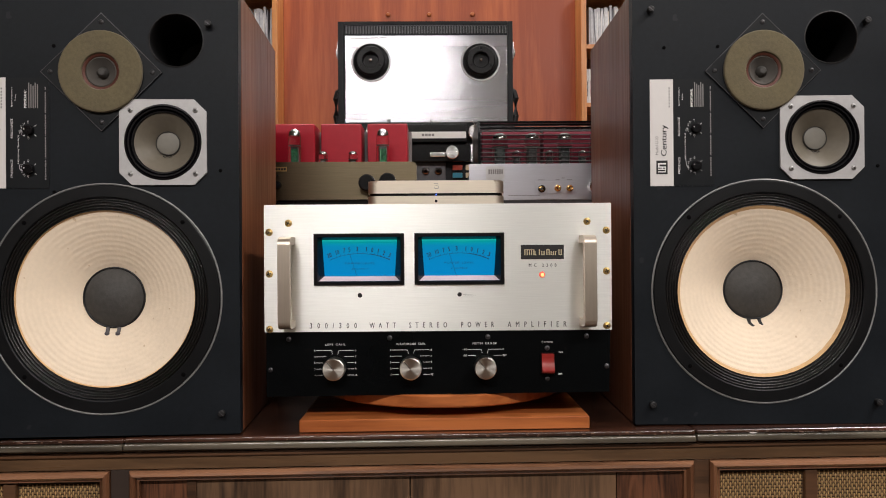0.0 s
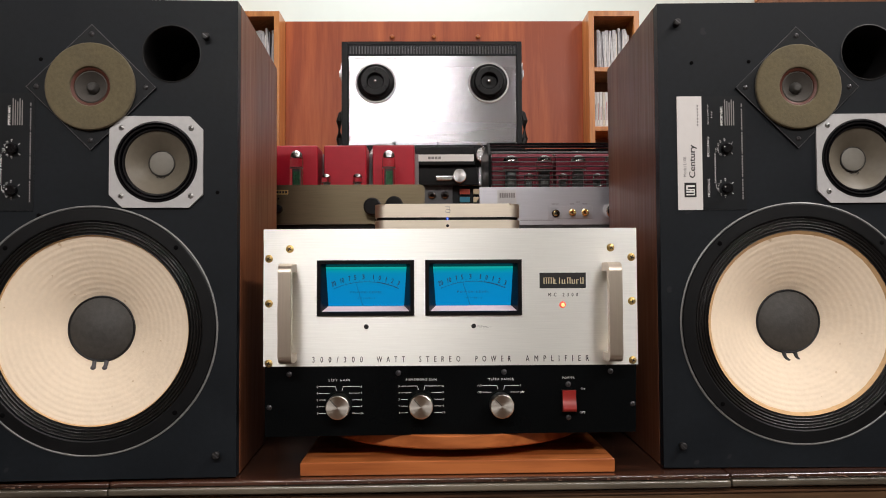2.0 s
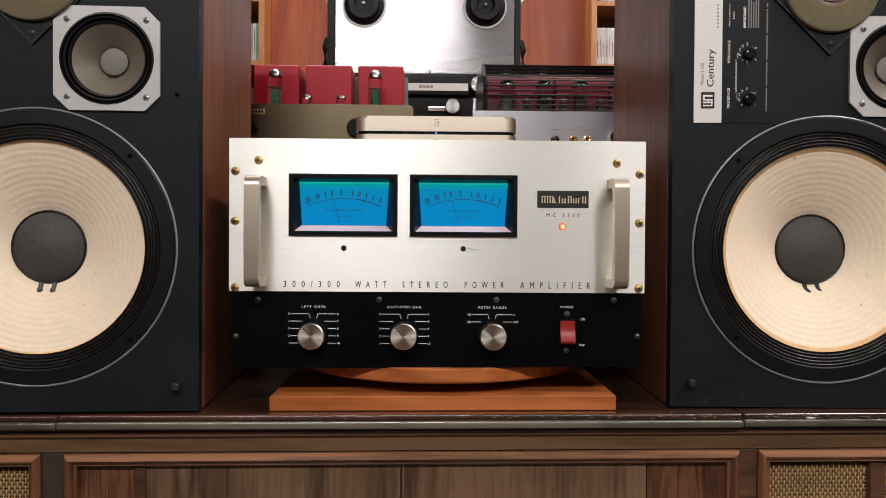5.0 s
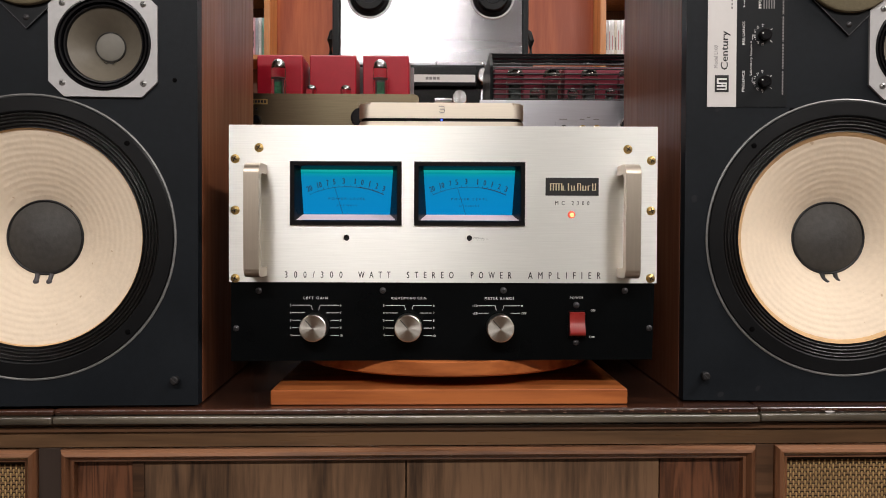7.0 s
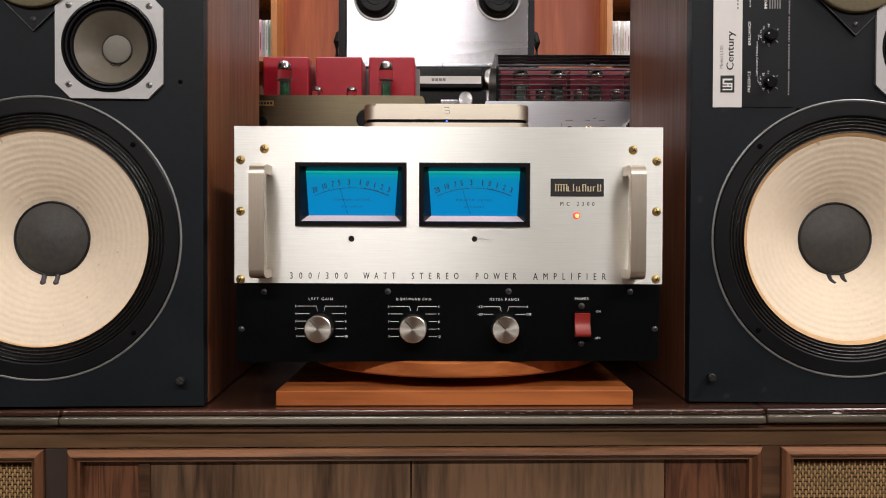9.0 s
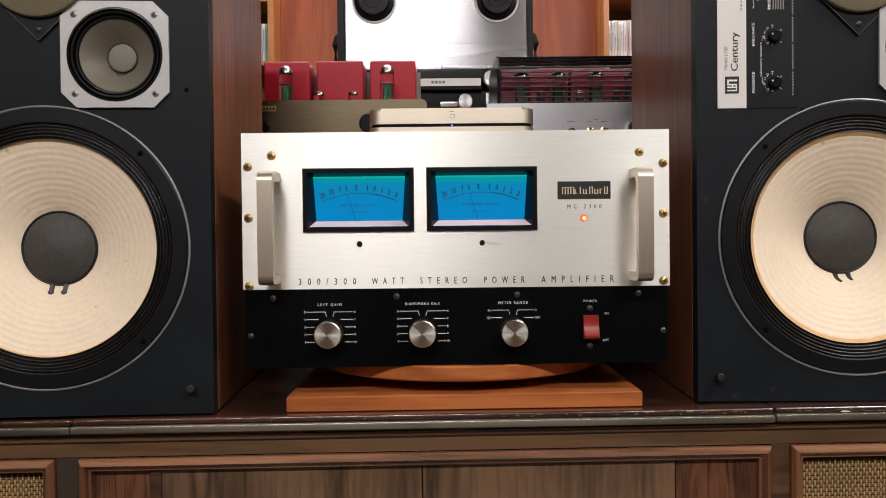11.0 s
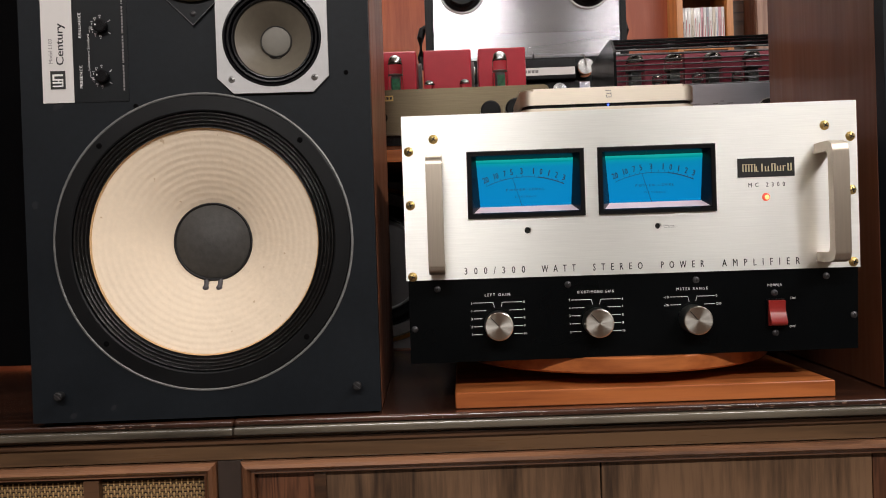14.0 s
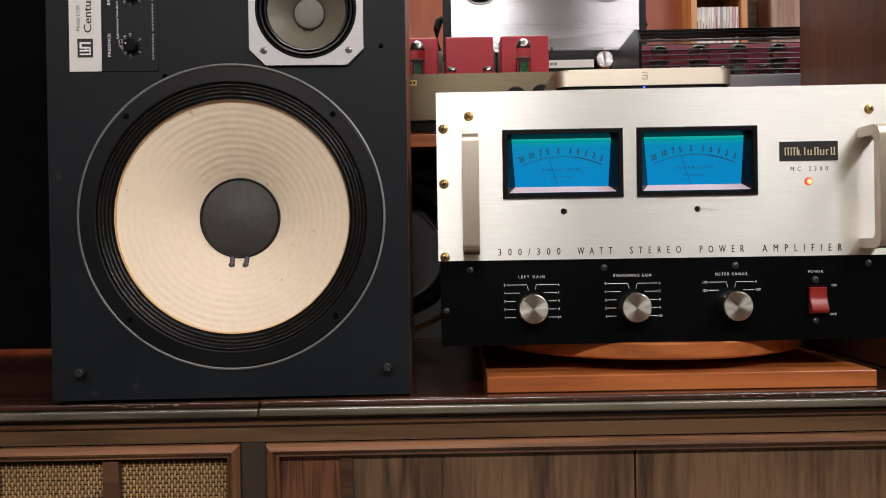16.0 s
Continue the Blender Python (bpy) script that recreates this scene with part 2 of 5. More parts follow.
SCREW_STEEL = surface("dull_zinc_screw", (0.40, 0.40, 0.39), 0.42, 0.8, vary=0.15, scale=200, bump=0.05)
KNOB = turned("turned_nickel", (0.88, 0.86, 0.80), 0.30)
KNOB_COOL = turned("turned_aluminium", (0.78, 0.78, 0.78), 0.24)
RED_LACQUER = surface("crimson_lacquer", (0.42, 0.010, 0.026), 0.36, vary=0.1, scale=60, bump=0.04, coat=0.12, spec=0.35)
WINE = surface("wine_red_lacquer", (0.20, 0.011, 0.030), 0.40, vary=0.1, scale=60, bump=0.03, coat=0.2)
RED_PLASTIC = surface("red_rocker_plastic", (0.31, 0.026, 0.022), 0.28, vary=0.12, scale=150, bump=0.05)
TUBE_GLASS = clear_glass("tube_glass")
GETTER = surface("silvered_getter", (0.34, 0.33, 0.32), 0.22, 1.0, vary=0.2, scale=200, bump=0.0)
TUBE_INNER = surface("tube_plates", (0.11, 0.12, 0.12), 0.45, 0.3, vary=0.3, scale=200, bump=0.1)
TUBE_PRINT = surface("green_tube_print", (0.04, 0.24, 0.11), 0.5, vary=0.8, scale=160, bump=0.0)
METER = meter_glow()
METER_INK = surface("meter_scale_ink", (0.0, 0.018, 0.055), 0.6, vary=0.05, bump=0.0)
METER_SLOPE = surface("meter_lower_slope", (0.66, 0.56, 0.60), 0.38, 0.0, vary=0.06, scale=160, bump=0.04)
LOGO_GOLD = surface("pale_gold_letters", (0.72, 0.63, 0.42), 0.4, 0.4, vary=0.08, scale=300, bump=0.0)
LED_RED = glowing("red_pilot_lamp", (1.0, 0.36, 0.14), 2.2)
LED_RIM = glowing("red_pilot_lens", (1.0, 0.15, 0.09), 0.6)
LED_BLUE = glowing("blue_pilot_light", (0.05, 0.12, 1.0), 4.0)
YARN = surface("tan_grille_yarn", (0.22, 0.130, 0.060), 0.85, vary=0.25, scale=300, bump=0.5)
YARN_GOLD = surface("gold_grille_thread", (0.56, 0.37, 0.16), 0.45, 0.2, vary=0.25, scale=300, bump=0.2)
GRILLE_BACK = surface("brown_grille_backing", (0.045, 0.028, 0.013), 0.9, vary=0.2, scale=200, bump=0.1)
WALL_WHITE = surface("white_wall_paint", (0.76, 0.88, 0.85), 0.7, vary=0.02, scale=30, bump=0.05)
# assumed colours for unseen walls, chosen to shape reflections and fill light
WALL_DARK = wood("assumed_dark_wall", (0.05, 0.028, 0.016), (0.11, 0.065, 0.04), "z", 0.5, 5, 0.05)
WALL_GREEN = surface("grey_green_wall", (0.34, 0.38, 0.33), 0.7, vary=0.04, scale=30, bump=0.05)
WALL_SHADE = surface("assumed_dark_green_wall", (0.17, 0.19, 0.18), 0.7, vary=0.04, scale=30, bump=0.05)
WALL_BEIGE = surface("assumed_beige_wall", (0.38, 0.35, 0.31), 0.7, vary=0.04, scale=30, bump=0.05)
CEIL_WHITE = surface("white_ceiling_paint", (0.82, 0.82, 0.80), 0.8, vary=0.02, scale=30, bump=0.05)
FLOOR_MAT = wood("floor_wood", (0.026, 0.014, 0.008), (0.065, 0.036, 0.02), "y", 0.4, 6, 0.2)
GREY_BAFFLE = surface("dark_grey_baffle", (0.13, 0.125, 0.125), 0.55, vary=0.1, scale=100, bump=0.05)
TEAL_PLASTIC = surface("teal_button", (0.01, 0.16, 0.24), 0.4, vary=0.1, scale=100, bump=0.0)
ORANGE_PLASTIC = surface("orange_red_button", (0.52, 0.07, 0.03), 0.4, vary=0.1, scale=100, bump=0.0)
BEIGE_PLASTIC = surface("beige_button", (0.5, 0.4, 0.26), 0.4, vary=0.1, scale=100, bump=0.0)

# ---- building helpers ----
BASE = {}


def thing(name, base, label, category, group="", m=None):
    ob = new(name)
    ob.empty_display_size = 0.05
    ob.matrix_world = m or Matrix.Translation(base)
    BASE[ob.name] = Vector(base)
    return tagged(ob, label, category, group)


def part(name, bm, material, parent, label="", smooth=30):
    """Links a bmesh, given in the coordinates of the place, as one mesh under a thing or a part."""
    base = BASE[parent.name]
    bm.transform(Matrix.Translation(-base))
    me = mesh_of(name, bm, material, smooth)
    ob = new(name, me)
    ob.parent = parent
    BASE[ob.name] = base
    return tagged(ob, label)


def mesh_of(name, bm, material, smooth=30):
    bmesh.ops.recalc_face_normals(bm, faces=bm.faces)
    for e in bm.edges:
        e.smooth = not (len(e.link_faces) == 2 and e.calc_face_angle(0) > radians(smooth))
    for f in bm.faces:
        f.smooth = True
    # large faces keep flat normals; only the small bevel faces between them turn
    bm.normal_update()
    area = {f: f.calc_area() for f in bm.faces}
    limit = math.cos(radians(smooth))
    turned_normals = []
    for f in bm.faces:
        for v in (k.vert for k in f.loops):
            total = Vector((0, 0, 0))
            for g in v.link_faces:
                if g.normal.dot(f.normal) >= limit:
                    total += g.normal * area[g]
            turned_normals.append(total.normalized() if total.length > 1e-14 else f.normal.copy())
    me = bpy.data.meshes.new(name)
    bm.to_mesh(me)
    bm.free()
    me.normals_split_custom_set(turned_normals)
    for m in (material if isinstance(material, (list, tuple)) else [material]):
        me.materials.append(m)
    return me


def solid(name, bm, material, label, category, kind="", group="", smooth=30):
    """A thing that is one mesh, its origin at its base's middle."""
    lo = Vector([min(v.co[i] for v in bm.verts) for i in range(3)])
    hi = Vector([max(v.co[i] for v in bm.verts) for i in range(3)])
    base = Vector(((lo.x + hi.x) / 2, (lo.y + hi.y) / 2, lo.z))
    bm.transform(Matrix.Translation(-base))
    ob = new(name, mesh_of(name, bm, material, smooth))
    ob.location = base
    BASE[ob.name] = base
    return tagged(ob, label, category, group, kind)


def box(x0, x1, y0, y1, z0, z1, bevel=0.0, segments=2, bm=None, mi=0):
    bm = bm or bmesh.new()
    made = bmesh.ops.create_cube(bm, size=1.0, matrix=Matrix.Translation(((x0 + x1) / 2, (y0 + y1) / 2, (z0 + z1) / 2)) @ Matrix.Diagonal((abs(x1 - x0), abs(y1 - y0), abs(z1 - z0), 1)))
    faces = {f for v in made["verts"] for f in v.link_faces}
    for f in faces:
        f.material_index = mi
    if bevel:
        edges = list({e for v in made["verts"] for e in v.link_edges})
        bmesh.ops.bevel(bm, geom=edges, offset=bevel, segments=segments, profile=0.6, affect="EDGES")
    return bm


def lathe(profile, cx, cz, y0=0.0, steps=48, bm=None, mi=0, wobble=None):
    """Turns a profile of (radius, depth) about an axis along y through (cx, cz)."""
    bm = bm or bmesh.new()
    rings = []
    for r, d in profile:
        if r < 1e-6:
            rings.append([bm.verts.new((cx, y0 + d, cz))])
            continue
        ring = []
        for i in range(steps):
            a = 2 * math.pi * i / steps
            k = d + (wobble(r, a) if wobble else 0.0)
            ring.append(bm.verts.new((cx + r * math.cos(a), y0 + k, cz + r * math.sin(a))))
        rings.append(ring)
    for a, b in zip(rings, rings[1:]):
        for i in range(max(len(a), len(b))):
            j = (i + 1) % max(len(a), len(b))
            if len(a) == 1 and len(b) > 1:
                f = bm.faces.new((a[0], b[i], b[j]))
            elif len(b) == 1 and len(a) > 1:
                f = bm.faces.new((a[i], b[0], a[j]))
            else:
                f = bm.faces.new((a[i], b[i], b[j], a[j]))
            f.material_index = mi
    return bm


def upright(profile, cx, cy, z0, steps=32, bm=None, mi=0):
    """Turns a profile of (radius, height) about a vertical axis."""
    bm = bm or bmesh.new()
    k = bmesh.new()
    lathe(profile, 0, 0, 0, steps, k, mi)
    k.transform(Matrix.Translation((cx, cy, z0)) @ Matrix(((1, 0, 0, 0), (0, 0, 1, 0), (0, 1, 0, 0), (0, 0, 0, 1))))
    me = bpy.data.meshes.new("k")
    k.to_mesh(me)
    k.free()
    bm.from_mesh(me)
    bpy.data.meshes.remove(me)
    return bm


def prism(points, y0, y1, bm=None, bevel=0.0):
    """A plate with an outline in x and z, from y0 to y1."""
    bm = bm or bmesh.new()
    front = [bm.verts.new((x, y0, z)) for x, z in points]
    back = [bm.verts.new((x, y1, z)) for x, z in points]
    f = [bm.faces.new(front), bm.faces.new(back[::-1])]
    for i in range(len(points)):
        j = (i + 1) % len(points)
        f.append(bm.faces.new((front[i], back[i], back[j], front[j])))
    if bevel:
        bmesh.ops.bevel(bm, geom=list(f[0].edges), offset=bevel, segments=2, profile=0.6, affect="EDGES")
    return bm


def circle(cx, cz, r, steps=40):
    return [(cx + r * math.cos(2 * math.pi * i / steps), cz + r * math.sin(2 * math.pi * i / steps)) for i in range(steps)]


def rect(x0, x1, z0, z1):
    return [(x0, z0), (x1, z0), (x1, z1), (x0, z1)]


def pierced(outline, holes, y0, y1):
    """A plate from y0 to y1 with real openings through it."""
    bm = bmesh.new()
    loops, edges = [], []
    for pts in (outline, *holes):
        vs = [bm.verts.new((x, y0, z)) for x, z in pts]
        loops.append(vs)
        edges += [bm.edges.new((vs[i], vs[(i + 1) % len(vs)])) for i in range(len(vs))]
    bmesh.ops.triangle_fill(bm, edges=edges, use_beauty=True, use_dissolve=False)
    back = [[bm.verts.new((v.co.x, y1, v.co.z)) for v in vs] for vs in loops]
    for vs, bs in zip(loops, back):
        for i in range(len(vs)):
            j = (i + 1) % len(vs)
            bm.faces.new((vs[i], vs[j], bs[j], bs[i]))
    return bm


def tube(points, r, sides=8, bm=None, mi=0):
    """A round bar along a line of points."""
    bm = bm or bmesh.new()
    pts = [Vector(p) for p in points]
    rings = []
    for i, p in enumerate(pts):
        d = (pts[min(i + 1, len(pts) - 1)] - pts[max(i - 1, 0)]).normalized()
        q = d.to_track_quat("Z", "X")
        rings.append([bm.verts.new(p + q @ Vector((r * math.cos(2 * math.pi * k / sides), r * math.sin(2 * math.pi * k / sides), 0))) for k in range(sides)])
    for a, b in zip(rings, rings[1:]):
        for k in range(sides):
            bm.faces.new((a[k], a[(k + 1) % sides], b[(k + 1) % sides], b[k])).material_index = mi
    bm.faces.new(rings[0][::-1]).material_index = mi
    bm.faces.new(rings[-1]).material_index = mi
    return bm


def lettering(body, x, z, y, height, width=None, align="left", turn=0, spacing=1.0, depth=0.0002, heavy=0.0):
    """Words as flat letters facing the front; x, z: their lower left (or middle, or lower right) before the turn."""
    cu = bpy.data.curves.new("letters", "FONT")
    cu.body, cu.size, cu.space_character, cu.resolution_u = body, 1.0, spacing, 2
    ob = bpy.data.objects.new("letters", cu)
    scene.collection.objects.link(ob)
    dg = bpy.context.evaluated_depsgraph_get()
    me = bpy.data.meshes.new_from_object(ob.evaluated_get(dg))
    bpy.data.objects.remove(ob)
    bpy.data.curves.remove(cu)
    bm = bmesh.new()
    bm.from_mesh(me)
    bpy.data.meshes.remove(me)
    xs, ys = [v.co.x for v in bm.verts], [v.co.y for v in bm.verts]
    w, h = max(xs) - min(xs), max(ys) - min(ys)
    sy = height / h
    sx = width / w if width else sy
    shift = {"left": 0, "middle": -w * sx / 2, "right": -w * sx}[align]
    a = radians(turn)
    for v in bm.verts:
        u, t = (v.co.x - min(xs)) * sx + shift, (v.co.y - min(ys)) * sy
        v.co = (x + u * math.cos(a) - t * math.sin(a), y - depth, z + u * math.sin(a) + t * math.cos(a))
    if heavy:
        # strokes thickened by a second and third impression, each a hair above the last
        whole = bm.verts[:] + bm.edges[:] + bm.faces[:]
        for k in (1, 2):
            made = bmesh.ops.duplicate(bm, geom=whole)
            bmesh.ops.translate(bm, verts=[e for e in made["geom"] if isinstance(e, bmesh.types.BMVert)], vec=(heavy * k / 2 * math.cos(a), -0.00004 * k, heavy * k / 2 * math.sin(a)))
    return bm


def bars(lines, y, depth=0.0002):
    """Plain bars (x0, x1, z0, z1) standing for print."""
    bm = bmesh.new()
    for x0, x1, z0, z1 in lines:
        box(x0, x1, y - depth, y + 0.0001, z0, z1, bm=bm)
    return bm


def screw(x, z, y, r, bm=None, turn=20):
    """A domed cross-head screw: head in material 0, slot in material 1."""
    bm = lathe([(0.0, -r * 0.62), (r * 0.45, -r * 0.56), (r * 0.8, -r * 0.34), (r, -r * 0.02), (r, 0.001)], x, z, y, 16, bm)
    k = bmesh.new()
    for a in (turn, turn + 90):
        s = bmesh.new()
        box(-r * 0.55, r * 0.55, -r * 0.66, -r * 0.3, -r * 0.11, r * 0.11, bm=s)
        s.transform(Matrix.Translation((x, y, z)) @ Matrix.Rotation(radians(a), 4, "Y"))
        me = bpy.data.meshes.new("s")
        s.to_mesh(me)
        s.free()
        k.from_mesh(me)
        bpy.data.meshes.remove(me)
    for f in k.faces:
        f.material_index = 1
    me = bpy.data.meshes.new("s")
    k.to_mesh(me)
    k.free()
    bm.from_mesh(me)
    bpy.data.meshes.remove(me)
    return bm

# ---- the room ----
X0, X1, Y0, Y1 = -2.4, 2.4, -5.4, 1.90
solid("floor", box(X0 - 0.1, X1 + 0.1, Y0 - 0.1, Y1 + 0.1, -0.1, 0.0), FLOOR_MAT, "brown wooden floor of the listening room", "floor", "structure")
solid("ceiling", box(X0 - 0.1, X1 + 0.1, Y0 - 0.1, Y1 + 0.1, CEILING, CEILING + 0.1), CEIL_WHITE, "plain white painted ceiling", "ceiling", "structure")
solid("wall_north", box(X0 - 0.1, X1 + 0.1, Y1, Y1 + 0.1, 0, CEILING), WALL_WHITE, "white wall behind the shelves", "wall", "structure")
# south, west and east walls are unseen; their tones steer reflections and bounce
solid("wall_south", box(X0 - 0.1, X1 + 0.1, Y0 - 0.1, Y0, 0, 0.95), WALL_DARK, "unseen lower wall, darkened to cut fill light", "wall", "structure")
solid("wall_south_upper", box(X0 - 0.1, 0.06, Y0 - 0.1, Y0, 0.95, CEILING), WALL_BEIGE, "unseen beige upper wall, toned for reflections and fill", "wall", "structure")
solid("wall_south_bay", box(0.06, X1 + 0.1, Y0 - 0.1, Y0, 0.95, 1.95), WALL_GREEN, "unseen grey-green wall, toned for reflections", "wall", "structure")
solid("wall_south_right_upper", box(0.06, X1 + 0.1, Y0 - 0.1, Y0, 1.95, CEILING), WALL_SHADE, "unseen darker grey-green upper wall, toned for reflections", "wall", "structure")
solid("wall_west", box(X0 - 0.1, X0, Y0, Y1, 0, CEILING), WALL_DARK, "unseen side wall, darkened to cut fill light", "wall", "structure")
solid("wall_east", box(X1, X1 + 0.1, Y0, Y1, 0, CEILING), WALL_DARK, "unseen side wall, darkened to cut fill light", "wall", "structure")

for lx, ly, watts, turn in LAMPS:
    ceiling_lamp_light(lx, ly, watts, turn)
    hx, hy = (0.62, 0.13) if turn == 0 else (0.13, 0.62)
    # assumed housing above each lamp, never in view
    fixture = thing("unseen_ceiling_light", (lx, ly, CEILING - 0.085), "white ceiling batten, out of view and assumed", "ceiling light", "ceiling lights")
    part("housing", box(lx - hx, lx + hx, ly - hy, ly + hy, CEILING - 0.08, CEILING, 0.006), CEIL_WHITE, fixture)

# ---- the long wooden cabinet ----
TOP = 0.762


def cabinet():
    c = thing("sideboard", (0, 0.2, 0.0), "long dark wooden sideboard with moulded doors and woven grilles", "cabinet")
    body = box(-1.06, 1.0, 0.012, 0.455, 0.07, 0.742)
    part("carcass", body, CABINET_WOOD, c)
    # the top, in three lengths that meet at seams
    for x0, x1, dz, dy in ((-1.08, -0.4252, -0.0006, 0.0006), (-0.4247, 0.3475, 0.0, 0.0), (0.3487, 1.02, 0.0008, 0.001)):
        part("top_board", box(x0, x1, -0.026 + dy, 0.46, 0.7553 + dz, TOP + 0.0003 + min(dz, 0.0), 0.0034, 5), CABINET_TOP, c)
        part("top_edge", box(x0, x1, -0.030 + dy, 0.02, 0.7464 + dz, 0.7550 + dz, 0.0032, 4), CABINET_EDGE, c, "dull greenish worn moulding of the edge")
    part("frieze_rail", box(-1.06, 1.0, -0.014, 0.0118, 0.7215, 0.7492, 0.0015), RAIL_WOOD, c)
    part("upper_bead", box(-1.06, 1.0, -0.0185, -0.0135, 0.7395, 0.7452, 0.0012), CABINET_WOOD, c)
    for x0, x1 in ((-1.06, -0.98), (-0.447, -0.4215), (0.348, 0.369), (0.92, 1.0)):
        part("stile", box(x0, x1, -0.0145, 0.012, 0.11, 0.7212, 0.001), STILE_DARK if -0.5 < x0 < 0 else CABINET_WOOD, c)
    part("plinth", box(-1.04, 0.98, -0.005, 0.012, 0.07, 0.1095, 0.002), CABINET_WOOD, c)
    for x in (-1.0, -0.45, 0.36, 0.93):
        for y in (0.04, 0.40):
            part("leg", upright([(0.0, 0.0), (0.014, 0.0), (0.021, 0.07), (0.0, 0.07)], x, y, 0.0, 16), CABINET_WOOD, c)

    def door(x0, x1, kind):
        d = part("door", box(x0, x1, 0.0, 0.0115, 0.112, 0.7205), CABINET_DOOR, c)
        w, z0, z1 = 0.0135, 0.113, 0.7202

        def mould(axis, a, b, s0, s1, outer):
            # a rounded moulding strip, stepped towards the panel
            bm = bmesh.new()
            prof = [(0.0, 0.0), (0.0, -0.018), (0.003, -0.0225), (0.0065, -0.0235), (0.0090, -0.021), (0.0105, -0.0175), (w, -0.0165), (w, 0.0)]
            for t in (a, b):
                for p, y in prof:
                    q = outer + (p if s0 > 0 else -p)
                    inset = p if t == a else -p
                    bm.verts.new((t + inset, y, q) if axis == "x" else (q, y, t + inset))
            bm.verts.ensure_lookup_table()
            n = len(prof)
            for i in range(n):
                j = (i + 1) % n
                bm.faces.new((bm.verts[i], bm.verts[j], bm.verts[n + j], bm.verts[n + i]))
            bm.faces.new([bm.verts[i] for i in range(n)])
            bm.faces.new([bm.verts[n + i] for i in range(n)][::-1])
            return bm
        part("moulding", mould("x", x0, x1, -1, 0, z1), MOULDING, d, "rubbed red-brown moulding")
        part("moulding", mould("x", x0, x1, 1, 0, z0), MOULDING, d)
        part("moulding", mould("z", z0, z1, 1, 0, x0), MOULDING_UP, d)
        part("moulding", mould("z", z0, z1, -1, 0, x1), MOULDING_UP, d)
        if kind == "panel":
            part("panel", box(x0 + w, -0.345, -0.007, 0.0, z0 + w, z1 - w, 0.0008), BURL, d, "figured burl veneer panel")
            part("panel", box(-0.3435, -0.0415, -0.0085, 0.0, z0 + w, z1 - w, 0.0012), CABINET_DOOR, d)
            part("panel", box(-0.0400, 0.2425, -0.0085, 0.0, z0 + w, z1 - w, 0.0012), CABINET_DOOR, d)
            part("panel", box(0.2440, x1 - w, -0.007, 0.0, z0 + w, z1 - w, 0.0008), BURL, d, "figured burl veneer panel")
            part("panel_bead", box(-0.345, -0.332, -0.011, -0.0087, z0 + w, z1 - w, 0.001), CABINET_WOOD, d)
            part("lock_plate", lathe([(0.0, -0.002), (0.006, -0.002), (0.008, 0.0)], -0.06, 0.45, -0.009, 20), BRASS, d)
        return d
    door(-0.4210, 0.3475, "panel")
    for x0, x1 in ((-0.979, -0.4475), (0.3695, 0.919)):
        d = door(x0, x1, "grille")
        a, b = x0 + 0.0165, x1 - 0.0165
        part("grille_backing", box(a, b, -0.003, 0.0, 0.13, 0.7035), GRILLE_BACK, d)
        count = 4
        pitch = (b - a + 0.017) / count
        for i in range(1, count):
            xm = a + i * pitch - 0.017
            part("mullion", box(xm, xm + 0.017, -0.0135, -0.003, 0.13, 0.7035, 0.0012), CABINET_WOOD, d)
        for i in range(count):
            grille_cloth(a + i * pitch, a + i * pitch + pitch - 0.017, d)
    # the top and the whole front sag slightly towards one end
    for o in c.children_recursive:
        if o.name.split(".")[0] in ("top_board", "top_edge"):
            for v in o.data.vertices:
                v.co.z += 0.0055 * v.co.x
    for o in c.children_recursive:
        if o.name.split(".")[0] not in ("top_board", "top_edge", "carcass", "leg"):
            for v in o.data.vertices:
                if v.co.z > 0.4:
                    v.co.z += 0.0080 * v.co.x - 0.0032
    return c


